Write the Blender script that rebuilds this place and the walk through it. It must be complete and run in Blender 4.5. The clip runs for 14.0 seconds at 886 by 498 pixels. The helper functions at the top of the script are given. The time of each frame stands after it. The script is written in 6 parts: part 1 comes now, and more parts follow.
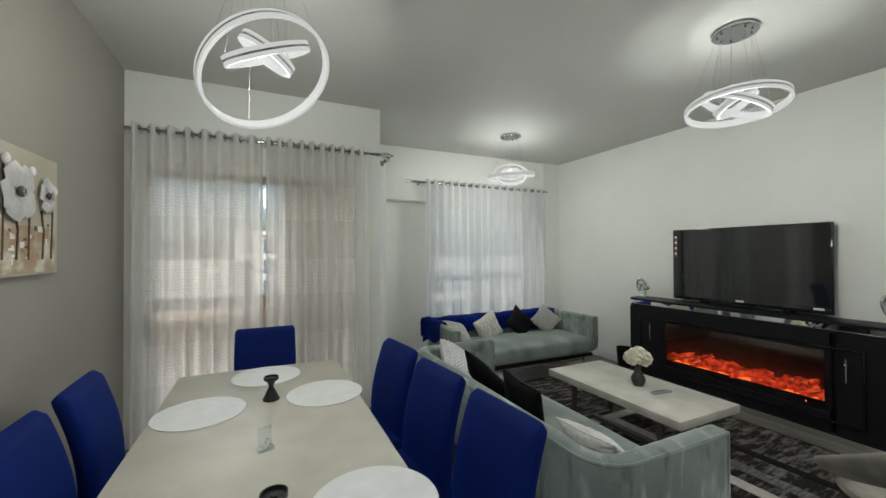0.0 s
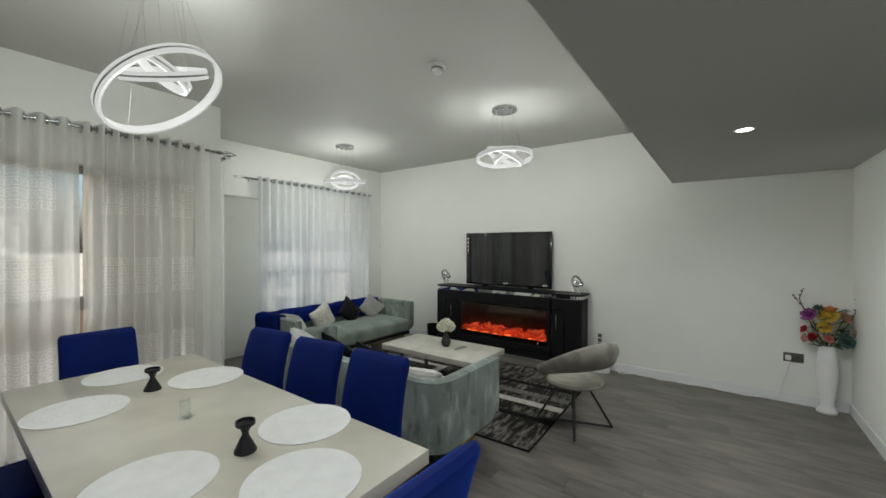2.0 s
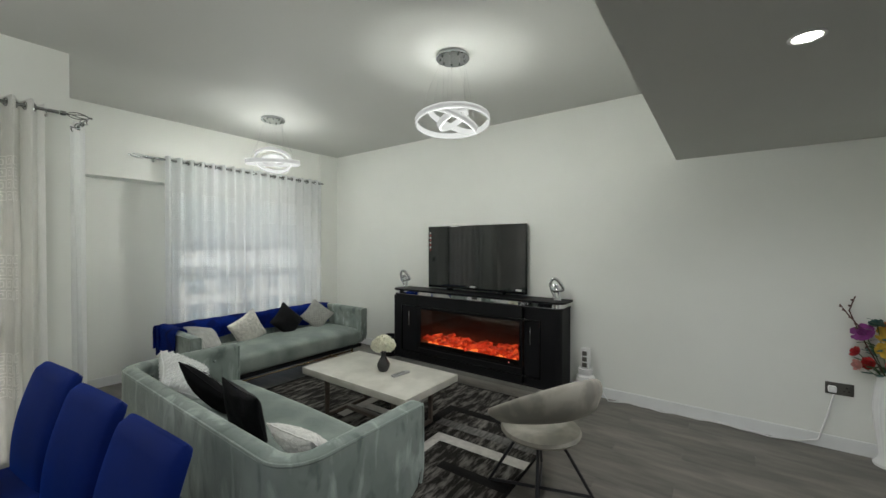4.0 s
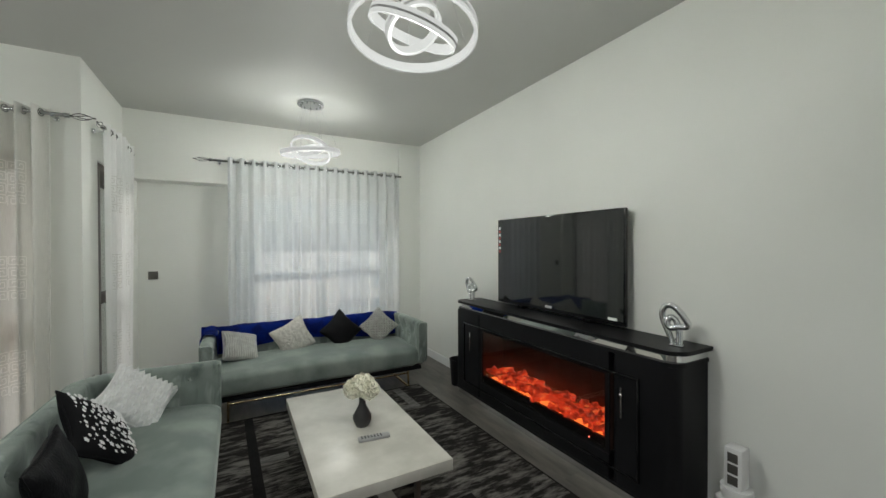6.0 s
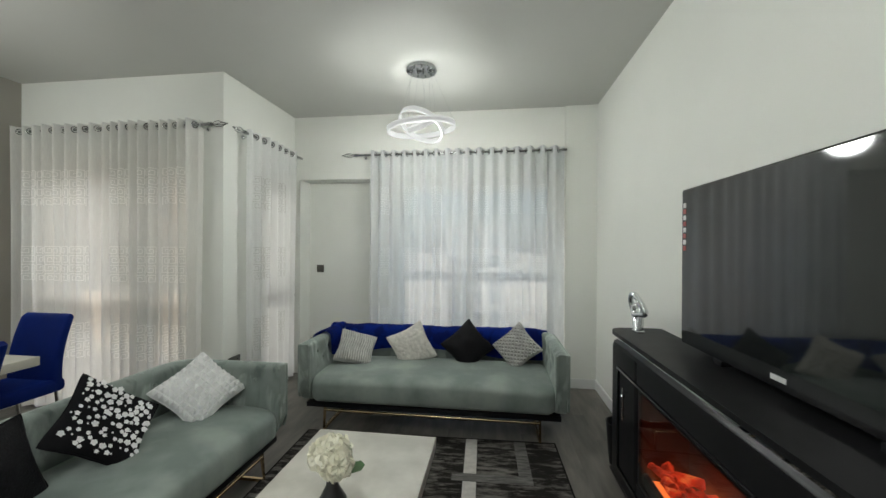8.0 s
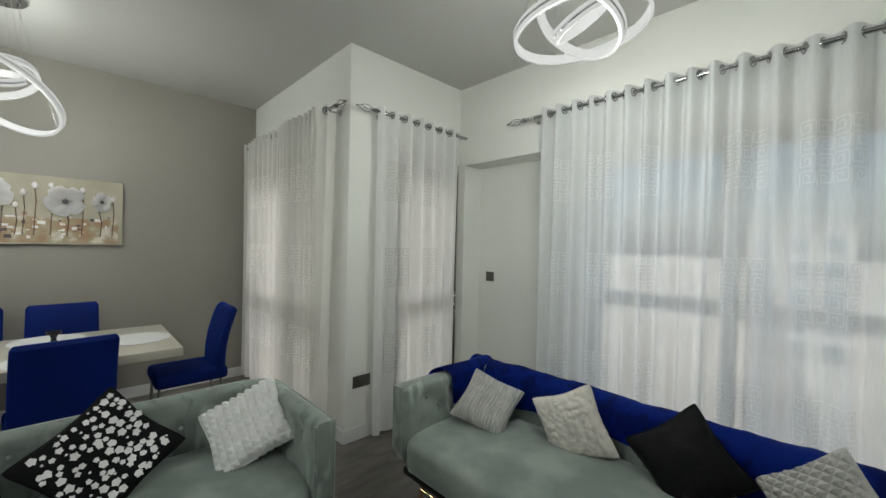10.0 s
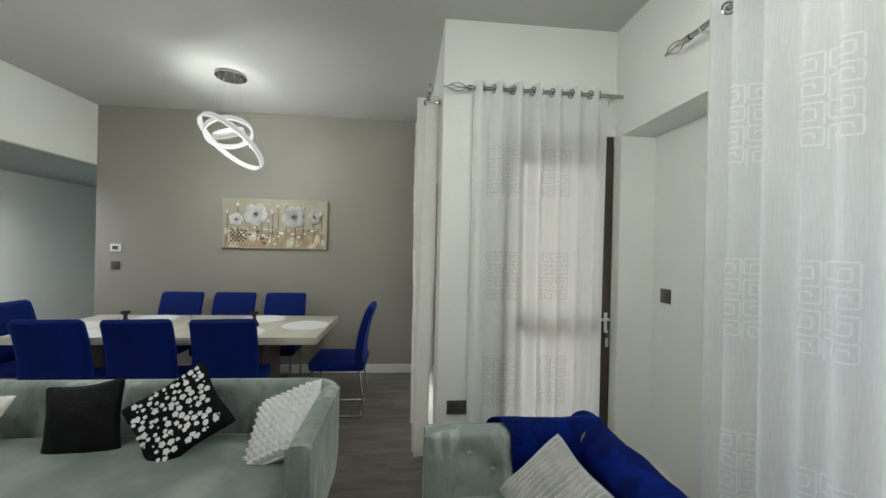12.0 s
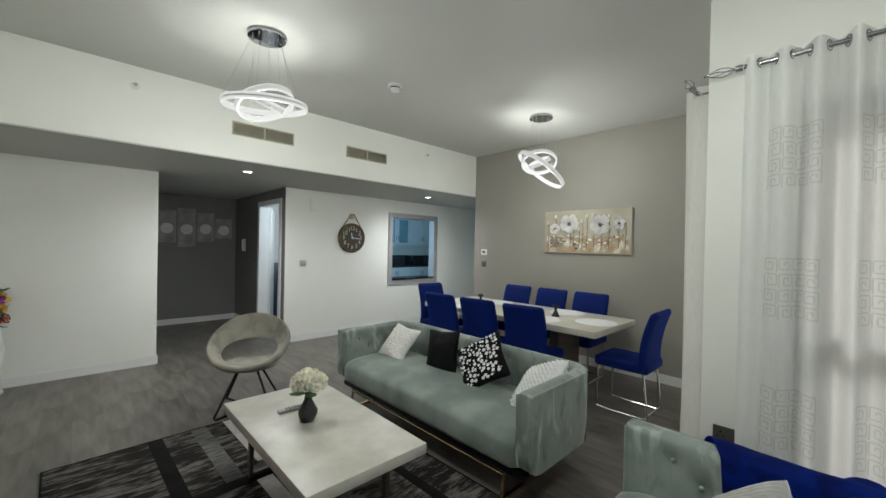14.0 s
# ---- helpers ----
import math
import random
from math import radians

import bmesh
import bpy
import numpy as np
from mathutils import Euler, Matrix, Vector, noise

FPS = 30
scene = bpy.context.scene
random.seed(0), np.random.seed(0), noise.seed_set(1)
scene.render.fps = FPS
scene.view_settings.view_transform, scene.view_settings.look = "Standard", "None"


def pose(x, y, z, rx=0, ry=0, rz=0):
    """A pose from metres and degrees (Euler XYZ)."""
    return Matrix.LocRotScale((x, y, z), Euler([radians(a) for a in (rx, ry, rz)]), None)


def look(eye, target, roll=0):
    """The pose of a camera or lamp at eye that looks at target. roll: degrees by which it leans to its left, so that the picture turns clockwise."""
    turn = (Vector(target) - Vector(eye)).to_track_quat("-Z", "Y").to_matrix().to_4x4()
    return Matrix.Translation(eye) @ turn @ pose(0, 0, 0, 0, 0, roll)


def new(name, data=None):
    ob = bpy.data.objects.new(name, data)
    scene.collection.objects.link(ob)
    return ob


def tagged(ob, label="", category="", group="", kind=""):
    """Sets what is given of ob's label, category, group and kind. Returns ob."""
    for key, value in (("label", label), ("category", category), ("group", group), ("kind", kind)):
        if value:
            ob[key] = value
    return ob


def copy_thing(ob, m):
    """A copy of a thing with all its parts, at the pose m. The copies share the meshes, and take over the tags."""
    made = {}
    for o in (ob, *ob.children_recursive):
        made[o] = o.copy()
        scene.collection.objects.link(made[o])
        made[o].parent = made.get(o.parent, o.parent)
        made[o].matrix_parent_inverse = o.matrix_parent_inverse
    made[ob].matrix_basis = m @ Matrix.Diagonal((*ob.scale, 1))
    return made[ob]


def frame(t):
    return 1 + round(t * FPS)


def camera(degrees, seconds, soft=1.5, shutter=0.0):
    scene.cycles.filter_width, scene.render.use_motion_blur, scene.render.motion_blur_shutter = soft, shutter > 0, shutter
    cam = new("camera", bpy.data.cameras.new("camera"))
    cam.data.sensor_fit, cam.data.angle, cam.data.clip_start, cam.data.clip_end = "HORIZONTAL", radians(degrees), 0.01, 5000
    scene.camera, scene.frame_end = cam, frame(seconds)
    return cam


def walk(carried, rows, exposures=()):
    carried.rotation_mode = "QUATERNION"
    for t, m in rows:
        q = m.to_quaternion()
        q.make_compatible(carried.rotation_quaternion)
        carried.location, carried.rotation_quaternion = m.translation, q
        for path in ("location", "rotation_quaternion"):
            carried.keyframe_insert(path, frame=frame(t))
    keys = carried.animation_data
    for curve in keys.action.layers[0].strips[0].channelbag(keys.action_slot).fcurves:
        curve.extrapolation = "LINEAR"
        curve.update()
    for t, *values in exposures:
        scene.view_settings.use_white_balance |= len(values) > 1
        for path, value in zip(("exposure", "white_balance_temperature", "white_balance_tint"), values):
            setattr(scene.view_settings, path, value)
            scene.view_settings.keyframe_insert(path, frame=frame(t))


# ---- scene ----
cam = camera(98.9, 14.0)
METRES, EYE, TILT, LEAN, TURN = 8.0, 1.5, 0.0, 0.0, -25.5
PATH = [
    (0, (0.966, -0.097, 1.465), (1.812, 1.715, 1.482), -0.2),
    (0.5, (0.768, -0.255, 1.5), (1.903, 1.391, 1.507), -0.1),
    (1, (0.536, -0.352, 1.495), (1.87, 1.138, 1.493), -0.0),
    (1.5, (0.335, -0.428, 1.497), (1.823, 0.909, 1.492), 0.0),
    (2, (0.279, -0.459, 1.5), (1.888, 0.729, 1.487), 0.1),
    (2.5, (0.386, -0.418, 1.496), (2.073, 0.657, 1.478), 0.1),
    (3, (0.654, -0.378, 1.481), (2.362, 0.663, 1.46), 0.0),
    (5.5, (2.552, -0.247, 1.463), (3.717, 1.378, 1.447), -0.1),
    (6, (2.966, -0.209, 1.461), (3.92, 1.548, 1.446), -0.2),
    (6.5, (3.358, -0.089, 1.439), (4.047, 1.788, 1.426), -0.0),
    (7, (3.717, 0.055, 1.428), (4.119, 2.014, 1.413), 0.0),
    (7.5, (3.995, 0.304, 1.405), (4.068, 2.303, 1.399), 0.0),
    (10, (4.375, 2.107, 1.434), (2.937, 3.498, 1.414), 1.3),
    (10.5, (4.326, 2.431, 1.424), (2.674, 3.557, 1.412), 1.0),
    (11, (4.314, 2.805, 1.408), (2.497, 3.641, 1.407), 1.2),
    (11.5, (4.306, 3.121, 1.384), (2.373, 3.634, 1.398), 1.3),
    (12, (4.328, 3.288, 1.414), (2.337, 3.473, 1.412), 1.3),
    (12.5, (4.451, 3.414, 1.401), (2.482, 3.068, 1.403), 1.4),
    (13, (4.567, 3.561, 1.406), (2.765, 2.692, 1.404), 1.4),
    (13.5, (4.62, 3.76, 1.449), (3.02, 2.56, 1.433), 1.2),
    (14, (4.545, 4.02, 1.429), (3.162, 2.576, 1.412), 1.2),
]
walk(cam, [(t, look(eye, target, roll)) for t, eye, target, roll in PATH],
     exposures=((0.0, 0.79), (2.0, 0.85), (3.0, 0.96), (5.5, 0.87), (7.5, 1.02), (10.0, 0.83), (11.5, 0.98), (14.0, 1.08)))

# ---- world, sun, added daylight lamps ----
world = bpy.data.worlds.new("sky")
scene.world = world
world.use_nodes = True
_wn = world.node_tree.nodes
_sky = _wn.new("ShaderNodeTexSky")
_sky.sky_type, _sky.sun_disc, _sky.sun_elevation, _sky.sun_rotation = "NISHITA", False, radians(48), radians(200)
_sky.dust_density = 5.0
_wn["Background"].inputs["Strength"].default_value = 0.13
world.node_tree.links.new(_sky.outputs[0], _wn["Background"].inputs["Color"])
_sun = new("sun", bpy.data.lights.new("sun", "SUN"))
_sun.data.energy, _sun.data.angle, _sun.data.color = 4.5, radians(1), (1.0, 0.95, 0.88)
_sun.matrix_world = look((0, 0, 30), (8, 22, 0))
RING_GLOW = 0.33
RING_POWER = 16.0


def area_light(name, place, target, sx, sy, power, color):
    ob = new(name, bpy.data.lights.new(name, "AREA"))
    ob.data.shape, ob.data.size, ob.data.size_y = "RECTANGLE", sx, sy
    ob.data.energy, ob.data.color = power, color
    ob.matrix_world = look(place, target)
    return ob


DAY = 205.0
# Unseen lamps outside, above the lintels, added to strengthen the sky's light.
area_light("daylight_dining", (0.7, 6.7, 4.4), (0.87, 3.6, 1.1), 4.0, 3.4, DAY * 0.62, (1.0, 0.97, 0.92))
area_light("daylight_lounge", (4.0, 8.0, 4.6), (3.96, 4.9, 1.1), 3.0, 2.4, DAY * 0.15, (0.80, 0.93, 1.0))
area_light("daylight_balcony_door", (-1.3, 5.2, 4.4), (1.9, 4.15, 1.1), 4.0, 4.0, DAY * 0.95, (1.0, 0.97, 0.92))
# Unseen fill lamp by the kitchen's windowless east wall, added for a blue light.
area_light("fill_kitchen", (0.9, -2.6, 1.5), (-3, -3.2, 1.2), 1.2, 1.0, 16, (0.36, 0.70, 1.0))


# ---- materials ----
def mat(name, color, rough=0.6, metal=0.0, vary=0.06, scale=6.0, bump=0.1, grain=120.0, color2=None, stretch=(1, 1, 1), **more):
    m = bpy.data.materials.new(name)
    m.use_nodes = True
    nt = m.node_tree
    p = nt.nodes["Principled BSDF"]
    tex = nt.nodes.new("ShaderNodeTexCoord")
    mp = nt.nodes.new("ShaderNodeMapping")
    mp.inputs["Scale"].default_value = stretch
    nt.links.new(tex.outputs["Object"], mp.inputs["Vector"])
    n = nt.nodes.new("ShaderNodeTexNoise")
    n.inputs["Scale"].default_value, n.inputs["Detail"].default_value = scale, 6
    nt.links.new(mp.outputs[0], n.inputs["Vector"])
    r = nt.nodes.new("ShaderNodeValToRGB")
    c2 = color2 or tuple(c * (1 - vary) for c in color)
    c1 = color if color2 else tuple(min(1, c * (1 + vary)) for c in color)
    r.color_ramp.elements[0].position, r.color_ramp.elements[1].position = 0.35, 0.65
    r.color_ramp.elements[0].color, r.color_ramp.elements[1].color = (*c2, 1), (*c1, 1)
    nt.links.new(n.outputs["Fac"], r.inputs[0])
    nt.links.new(r.outputs[0], p.inputs["Base Color"])
    p.inputs["Roughness"].default_value, p.inputs["Metallic"].default_value = rough, metal
    g = nt.nodes.new("ShaderNodeTexNoise")
    g.inputs["Scale"].default_value, g.inputs["Detail"].default_value = grain, 3
    nt.links.new(mp.outputs[0], g.inputs["Vector"])
    rr = nt.nodes.new("ShaderNodeMapRange")
    rr.inputs["To Min"].default_value, rr.inputs["To Max"].default_value = max(0.02, rough * 0.85), min(1, rough * 1.12)
    nt.links.new(n.outputs["Fac"], rr.inputs["Value"])
    nt.links.new(rr.outputs[0], p.inputs["Roughness"])
    if bump:
        b = nt.nodes.new("ShaderNodeBump")
        b.inputs["Strength"].default_value, b.inputs["Distance"].default_value = bump, 0.003
        nt.links.new(g.outputs["Fac"], b.inputs["Height"])
        nt.links.new(b.outputs[0], p.inputs["Normal"])
    for k, v in more.items():
        p.inputs[k.replace("_", " ")].default_value = v
    return m


def velvet(name, color, color2, scale, sheen, soft=0.07):
    m = mat(name, color, 0.75, 0, scale=scale, bump=0.25, grain=300, color2=color2)
    p = m.node_tree.nodes["Principled BSDF"]
    p.inputs["Specular IOR Level"].default_value = 0.15
    p.inputs["Sheen Weight"].default_value, p.inputs["Sheen Roughness"].default_value = sheen, 0.35
    p.inputs["Sheen Tint"].default_value = (*[min(1, c * 2.0) for c in color], 1)
    for nd in m.node_tree.nodes:
        if nd.type == "TEX_NOISE" and nd.inputs["Scale"].default_value == scale:
            nd.inputs["Distortion"].default_value = 0.5
            nd.inputs["Detail"].default_value = 3
        if nd.type == "VALTORGB":
            nd.color_ramp.elements[0].position, nd.color_ramp.elements[1].position = 0.5 - soft, 0.5 + soft
    return m


def brushed(m, light, dark):
    """Streaks where the velvet's pile was stroked upwards or downwards."""
    nt = m.node_tree
    p = nt.nodes["Principled BSDF"]
    old = p.inputs["Base Color"].links[0].from_socket
    tex, mp, n = nt.nodes.new("ShaderNodeTexCoord"), nt.nodes.new("ShaderNodeMapping"), nt.nodes.new("ShaderNodeTexNoise")
    mp.inputs["Scale"].default_value = (2.0, 2.0, 0.7)
    n.inputs["Scale"].default_value, n.inputs["Detail"].default_value, n.inputs["Distortion"].default_value = 5.5, 5.0, 0.5
    nt.links.new(tex.outputs["Object"], mp.inputs["Vector"])
    nt.links.new(mp.outputs[0], n.inputs["Vector"])
    for colour, low, high in ((light, 0.55, 0.70), (dark, 0.44, 0.30)):
        mr, mx = nt.nodes.new("ShaderNodeMapRange"), nt.nodes.new("ShaderNodeMix")
        mr.inputs["From Min"].default_value, mr.inputs["From Max"].default_value, mr.inputs["To Max"].default_value = low, high, 0.75
        nt.links.new(n.outputs["Fac"], mr.inputs["Value"])
        mx.data_type = "RGBA"
        nt.links.new(mr.outputs[0], mx.inputs[0])
        for sock in mx.inputs:
            if sock.type == "RGBA" and sock.name == "A":
                nt.links.new(old, sock)
            if sock.type == "RGBA" and sock.name == "B":
                sock.default_value = (*colour, 1)
        old = [o for o in mx.outputs if o.type == "RGBA"][0]
    nt.links.new(old, p.inputs["Base Color"])
    return m


def sheer(name, opacity, tint):
    m = bpy.data.materials.new(name)
    m.use_nodes = True
    nt = m.node_tree
    nt.nodes.remove(nt.nodes["Principled BSDF"])
    out = nt.nodes["Material Output"]
    d, t, c = nt.nodes.new("ShaderNodeBsdfDiffuse"), nt.nodes.new("ShaderNodeBsdfTranslucent"), nt.nodes.new("ShaderNodeBsdfTransparent")
    mixa, mixb = nt.nodes.new("ShaderNodeMixShader"), nt.nodes.new("ShaderNodeMixShader")
    for s in (d, t):
        s.inputs["Color"].default_value = (*tint, 1)
    tex, wv = nt.nodes.new("ShaderNodeTexCoord"), nt.nodes.new("ShaderNodeTexNoise")
    mp = nt.nodes.new("ShaderNodeMapping")
    mp.inputs["Scale"].default_value = (1, 1, 0.06)
    wv.inputs["Scale"].default_value = 260
    mr = nt.nodes.new("ShaderNodeMapRange")
    mr.inputs["To Min"].default_value, mr.inputs["To Max"].default_value = opacity - 0.1, min(1, opacity + 0.1)
    nt.links.new(tex.outputs["Object"], mp.inputs[0])
    nt.links.new(mp.outputs[0], wv.inputs["Vector"])
    nt.links.new(wv.outputs["Fac"], mr.inputs["Value"])
    mixa.inputs[0].default_value = 0.55
    nt.links.new(d.outputs[0], mixa.inputs[1])
    nt.links.new(t.outputs[0], mixa.inputs[2])
    nt.links.new(mr.outputs[0], mixb.inputs[0])
    nt.links.new(c.outputs[0], mixb.inputs[1])
    nt.links.new(mixa.outputs[0], mixb.inputs[2])
    nt.links.new(mixb.outputs[0], out.inputs[0])
    return m


def glass(name, tint=(0.95, 0.98, 0.98), gloss=0.1, rough=0.02):
    m = bpy.data.materials.new(name)
    m.use_nodes = True
    nt = m.node_tree
    nt.nodes.remove(nt.nodes["Principled BSDF"])
    out = nt.nodes["Material Output"]
    g, c, mx, fr = (nt.nodes.new("ShaderNodeBsdfGlossy"), nt.nodes.new("ShaderNodeBsdfTransparent"),
                    nt.nodes.new("ShaderNodeMixShader"), nt.nodes.new("ShaderNodeLayerWeight"))
    g.inputs["Roughness"].default_value = rough
    c.inputs["Color"].default_value = (*tint, 1)
    pw, mr = nt.nodes.new("ShaderNodeMath"), nt.nodes.new("ShaderNodeMapRange")
    pw.operation = "POWER"
    pw.inputs[1].default_value = 4.0
    mr.inputs["To Min"].default_value, mr.inputs["To Max"].default_value = gloss * 0.4, 0.7
    nt.links.new(fr.outputs["Facing"], pw.inputs[0])
    nt.links.new(pw.outputs[0], mr.inputs["Value"])
    nt.links.new(mr.outputs[0], mx.inputs[0])
    nt.links.new(c.outputs[0], mx.inputs[1])
    nt.links.new(g.outputs[0], mx.inputs[2])
    nt.links.new(mx.outputs[0], out.inputs[0])
    return m


def glow(name, color, strength, base=(0.8, 0.8, 0.8)):
    m = bpy.data.materials.new(name)
    m.use_nodes = True
    p = m.node_tree.nodes["Principled BSDF"]
    p.inputs["Base Color"].default_value = (*base, 1)
    p.inputs["Roughness"].default_value = 0.6
    p.inputs["Emission Color"].default_value, p.inputs["Emission Strength"].default_value = (*color, 1), strength
    return m


def by_object(m, low, high):
    """Each piece a little lighter or darker than the next."""
    nt = m.node_tree
    p = nt.nodes["Principled BSDF"]
    old = p.inputs["Base Color"].links[0].from_socket
    info, mr, mul = nt.nodes.new("ShaderNodeObjectInfo"), nt.nodes.new("ShaderNodeMapRange"), nt.nodes.new("ShaderNodeVectorMath")
    mr.inputs["To Min"].default_value, mr.inputs["To Max"].default_value = low, high
    mul.operation = "MULTIPLY"
    nt.links.new(info.outputs["Random"], mr.inputs["Value"])
    nt.links.new(old, mul.inputs[0])
    nt.links.new(mr.outputs[0], mul.inputs[1])
    nt.links.new(mul.outputs[0], p.inputs["Base Color"])
    return m


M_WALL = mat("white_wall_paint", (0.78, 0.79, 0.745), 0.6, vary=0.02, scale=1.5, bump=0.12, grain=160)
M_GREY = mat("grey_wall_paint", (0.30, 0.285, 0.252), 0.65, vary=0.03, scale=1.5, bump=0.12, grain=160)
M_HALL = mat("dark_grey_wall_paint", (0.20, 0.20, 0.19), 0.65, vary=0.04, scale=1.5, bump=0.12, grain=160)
# White ceiling paint darkened in colour, so the lamps' bright pools stay low.
M_CEIL_DIMMED = mat("dimmed_ceiling_paint", (0.51, 0.515, 0.485), 0.7, vary=0.02, scale=1.2, bump=0.08, grain=140)
M_TRIM = mat("white_gloss_trim", (0.74, 0.75, 0.74), 0.35, vary=0.02, bump=0.02)
M_PLANK = by_object(mat("grey_brown_plank", (0.175, 0.160, 0.138), 0.38, vary=0.2, scale=3.2, bump=0.25, grain=60, color2=(0.085, 0.078, 0.068), stretch=(4, 0.8, 1)), 0.84, 1.14)
M_GAP = mat("dark_joint", (0.06, 0.055, 0.05), 0.8, bump=0)
M_SHEER_THIN = sheer("thin_sheer_curtain", 0.77, (0.90, 0.895, 0.87))
M_SHEER = sheer("sheer_curtain", 0.965, (0.95, 0.955, 0.945))
# The same white cloth, darkened because the near pendant overlights these panels.
M_SHEER_DIMMED = sheer("dimmed_sheer_curtain", 0.81, (0.84, 0.855, 0.86))
M_KEY_THIN = sheer("thin_curtain_embroidery", 0.99, (0.93, 0.92, 0.90))
# White thread greyed in colour to imitate its darkness against the daylight.
M_KEY_BACKLIT = sheer("backlit_curtain_embroidery", 0.96, (0.80, 0.80, 0.78))
# Thread toned down to go with the darkened lounge cloth.
M_KEY_DIMMED = sheer("dimmed_curtain_embroidery", 0.93, (0.87, 0.88, 0.885))
M_CHROME = mat("chrome", (0.72, 0.73, 0.74), 0.17, 1.0, vary=0.02, bump=0)
M_CANOPY = mat("dark_mirror_chrome", (0.42, 0.43, 0.44), 0.04, 1.0, vary=0.02, bump=0)
M_WIRE = mat("steel_wire", (0.4, 0.4, 0.4), 0.4, 0.6, bump=0)
M_ROD = mat("brushed_chrome", (0.38, 0.385, 0.39), 0.22, 1.0, vary=0.04, bump=0)
M_SILVERPL = mat("silver_plate", (0.42, 0.42, 0.40), 0.35, 0.4, vary=0.04, bump=0.02)
M_GOLD = mat("polished_gold_metal", (0.75, 0.56, 0.33), 0.2, 1.0, vary=0.04, bump=0)
M_BLACKMET = mat("black_metal", (0.018, 0.018, 0.02), 0.4, 0.3, vary=0.1, bump=0.05)
M_SAGE_SEAT = velvet("smooth_sage_velvet", (0.275, 0.315, 0.288), (0.165, 0.198, 0.184), 3.4, 0.65, 0.11)
M_SAGE = brushed(velvet("sage_velvet", (0.27, 0.31, 0.285), (0.19, 0.225, 0.208), 3.2, 0.65, 0.12), (0.46, 0.52, 0.485), (0.09, 0.115, 0.11))
for m_ in (M_SAGE, M_SAGE_SEAT):
    m_.node_tree.nodes["Principled BSDF"].inputs["Sheen Tint"].default_value = (0.78, 0.86, 0.80, 1)
M_BLUE = velvet("royal_blue_velvet", (0.0012, 0.014, 0.140), (0.0009, 0.010, 0.092), 3.2, 0.5, 0.15)
M_BLUE.node_tree.nodes["Principled BSDF"].inputs["Sheen Tint"].default_value = (0.008, 0.085, 0.62, 1)
M_THROW = velvet("blue_plush_throw", (0.003, 0.026, 0.27), (0.002, 0.013, 0.15), 9.0, 0.05)
M_TAUPE = velvet("taupe_velvet", (0.30, 0.283, 0.24), (0.20, 0.19, 0.165), 5.5, 0.3, 0.10)
M_STONE = mat("cream_stone_laminate", (0.58, 0.56, 0.48), 0.3, vary=0.1, scale=4.5, bump=0.02, color2=(0.49, 0.47, 0.395))
M_STONE2 = mat("pale_stone_laminate", (0.62, 0.60, 0.54), 0.36, vary=0.08, scale=6.5, bump=0.02, color2=(0.49, 0.475, 0.42))
M_LEG = mat("brown_leg_veneer", (0.09, 0.07, 0.055), 0.4, vary=0.2, stretch=(1, 1, 6), bump=0.1)
M_WHITEMAT = mat("woven_white_vinyl", (0.76, 0.77, 0.76), 0.5, vary=0.04, scale=14, bump=0.5, grain=90)
M_BLACK = mat("satin_black_lacquer", (0.008, 0.008, 0.009), 0.45, vary=0.15, bump=0.03, Specular_IOR_Level=0.2)
M_BLACKGLOSS = mat("gloss_black", (0.008, 0.008, 0.009), 0.08, vary=0.05, bump=0)
M_SCREEN = mat("screen_glass", (0.012, 0.014, 0.014), 0.05, vary=0.02, bump=0, Specular_IOR_Level=0.8)
M_MIRROR = mat("mirror", (0.8, 0.8, 0.8), 0.03, 1.0, vary=0.0, bump=0)
M_WHITEPL = mat("white_plastic", (0.74, 0.74, 0.73), 0.35, vary=0.02, bump=0.02)
M_GREYPL = mat("gunmetal_plate", (0.11, 0.105, 0.095), 0.35, 0.5, vary=0.05, bump=0.02)
M_CERAMIC = mat("white_ceramic", (0.78, 0.78, 0.77), 0.15, vary=0.02, bump=0.02)
M_DARKCER = mat("black_ceramic", (0.03, 0.03, 0.03), 0.35, vary=0.2, bump=0.1)
M_GLASS = glass("window_glass")
M_CLEAR = glass("clear_glass", (0.93, 0.96, 0.96), 0.2)
M_FIREGLASS = glass("fire_screen_glass", (0.8, 0.78, 0.76), 0.15)
M_BROWNFRAME = mat("dark_brown_aluminium", (0.06, 0.047, 0.036), 0.4, 0.2, vary=0.06, bump=0.03)
M_WINFRAME = mat("taupe_aluminium", (0.27, 0.25, 0.22), 0.4, 0.1, vary=0.04, bump=0.03)
M_RING = glow("ring_light_diffuser", (0.965, 0.99, 0.95), RING_GLOW, (0.01, 0.01, 0.01))
M_DOWN = glow("downlight_lens", (1.0, 0.97, 0.92), 9.0)
M_RINGBODY = mat("grey_ring_body", (0.38, 0.38, 0.385), 0.4, vary=0.02, bump=0)


# ---- mesh helpers ----
def bx(x0, x1, y0, y1, z0, z1, bev=0.0, seg=2):
    bm = bmesh.new()
    bmesh.ops.create_cube(bm, size=1.0)
    for v in bm.verts:
        v.co = Vector((x0 + (v.co.x + 0.5) * (x1 - x0), y0 + (v.co.y + 0.5) * (y1 - y0), z0 + (v.co.z + 0.5) * (z1 - z0)))
    if bev:
        bmesh.ops.bevel(bm, geom=bm.edges[:], offset=bev, segments=seg, profile=0.5, affect="EDGES")
    return bm


def joined(*bms):
    out = bmesh.new()
    for b in bms:
        me = bpy.data.meshes.new("tmp")
        b.to_mesh(me)
        out.from_mesh(me)
        b.free()
        bpy.data.meshes.remove(me)
    return out


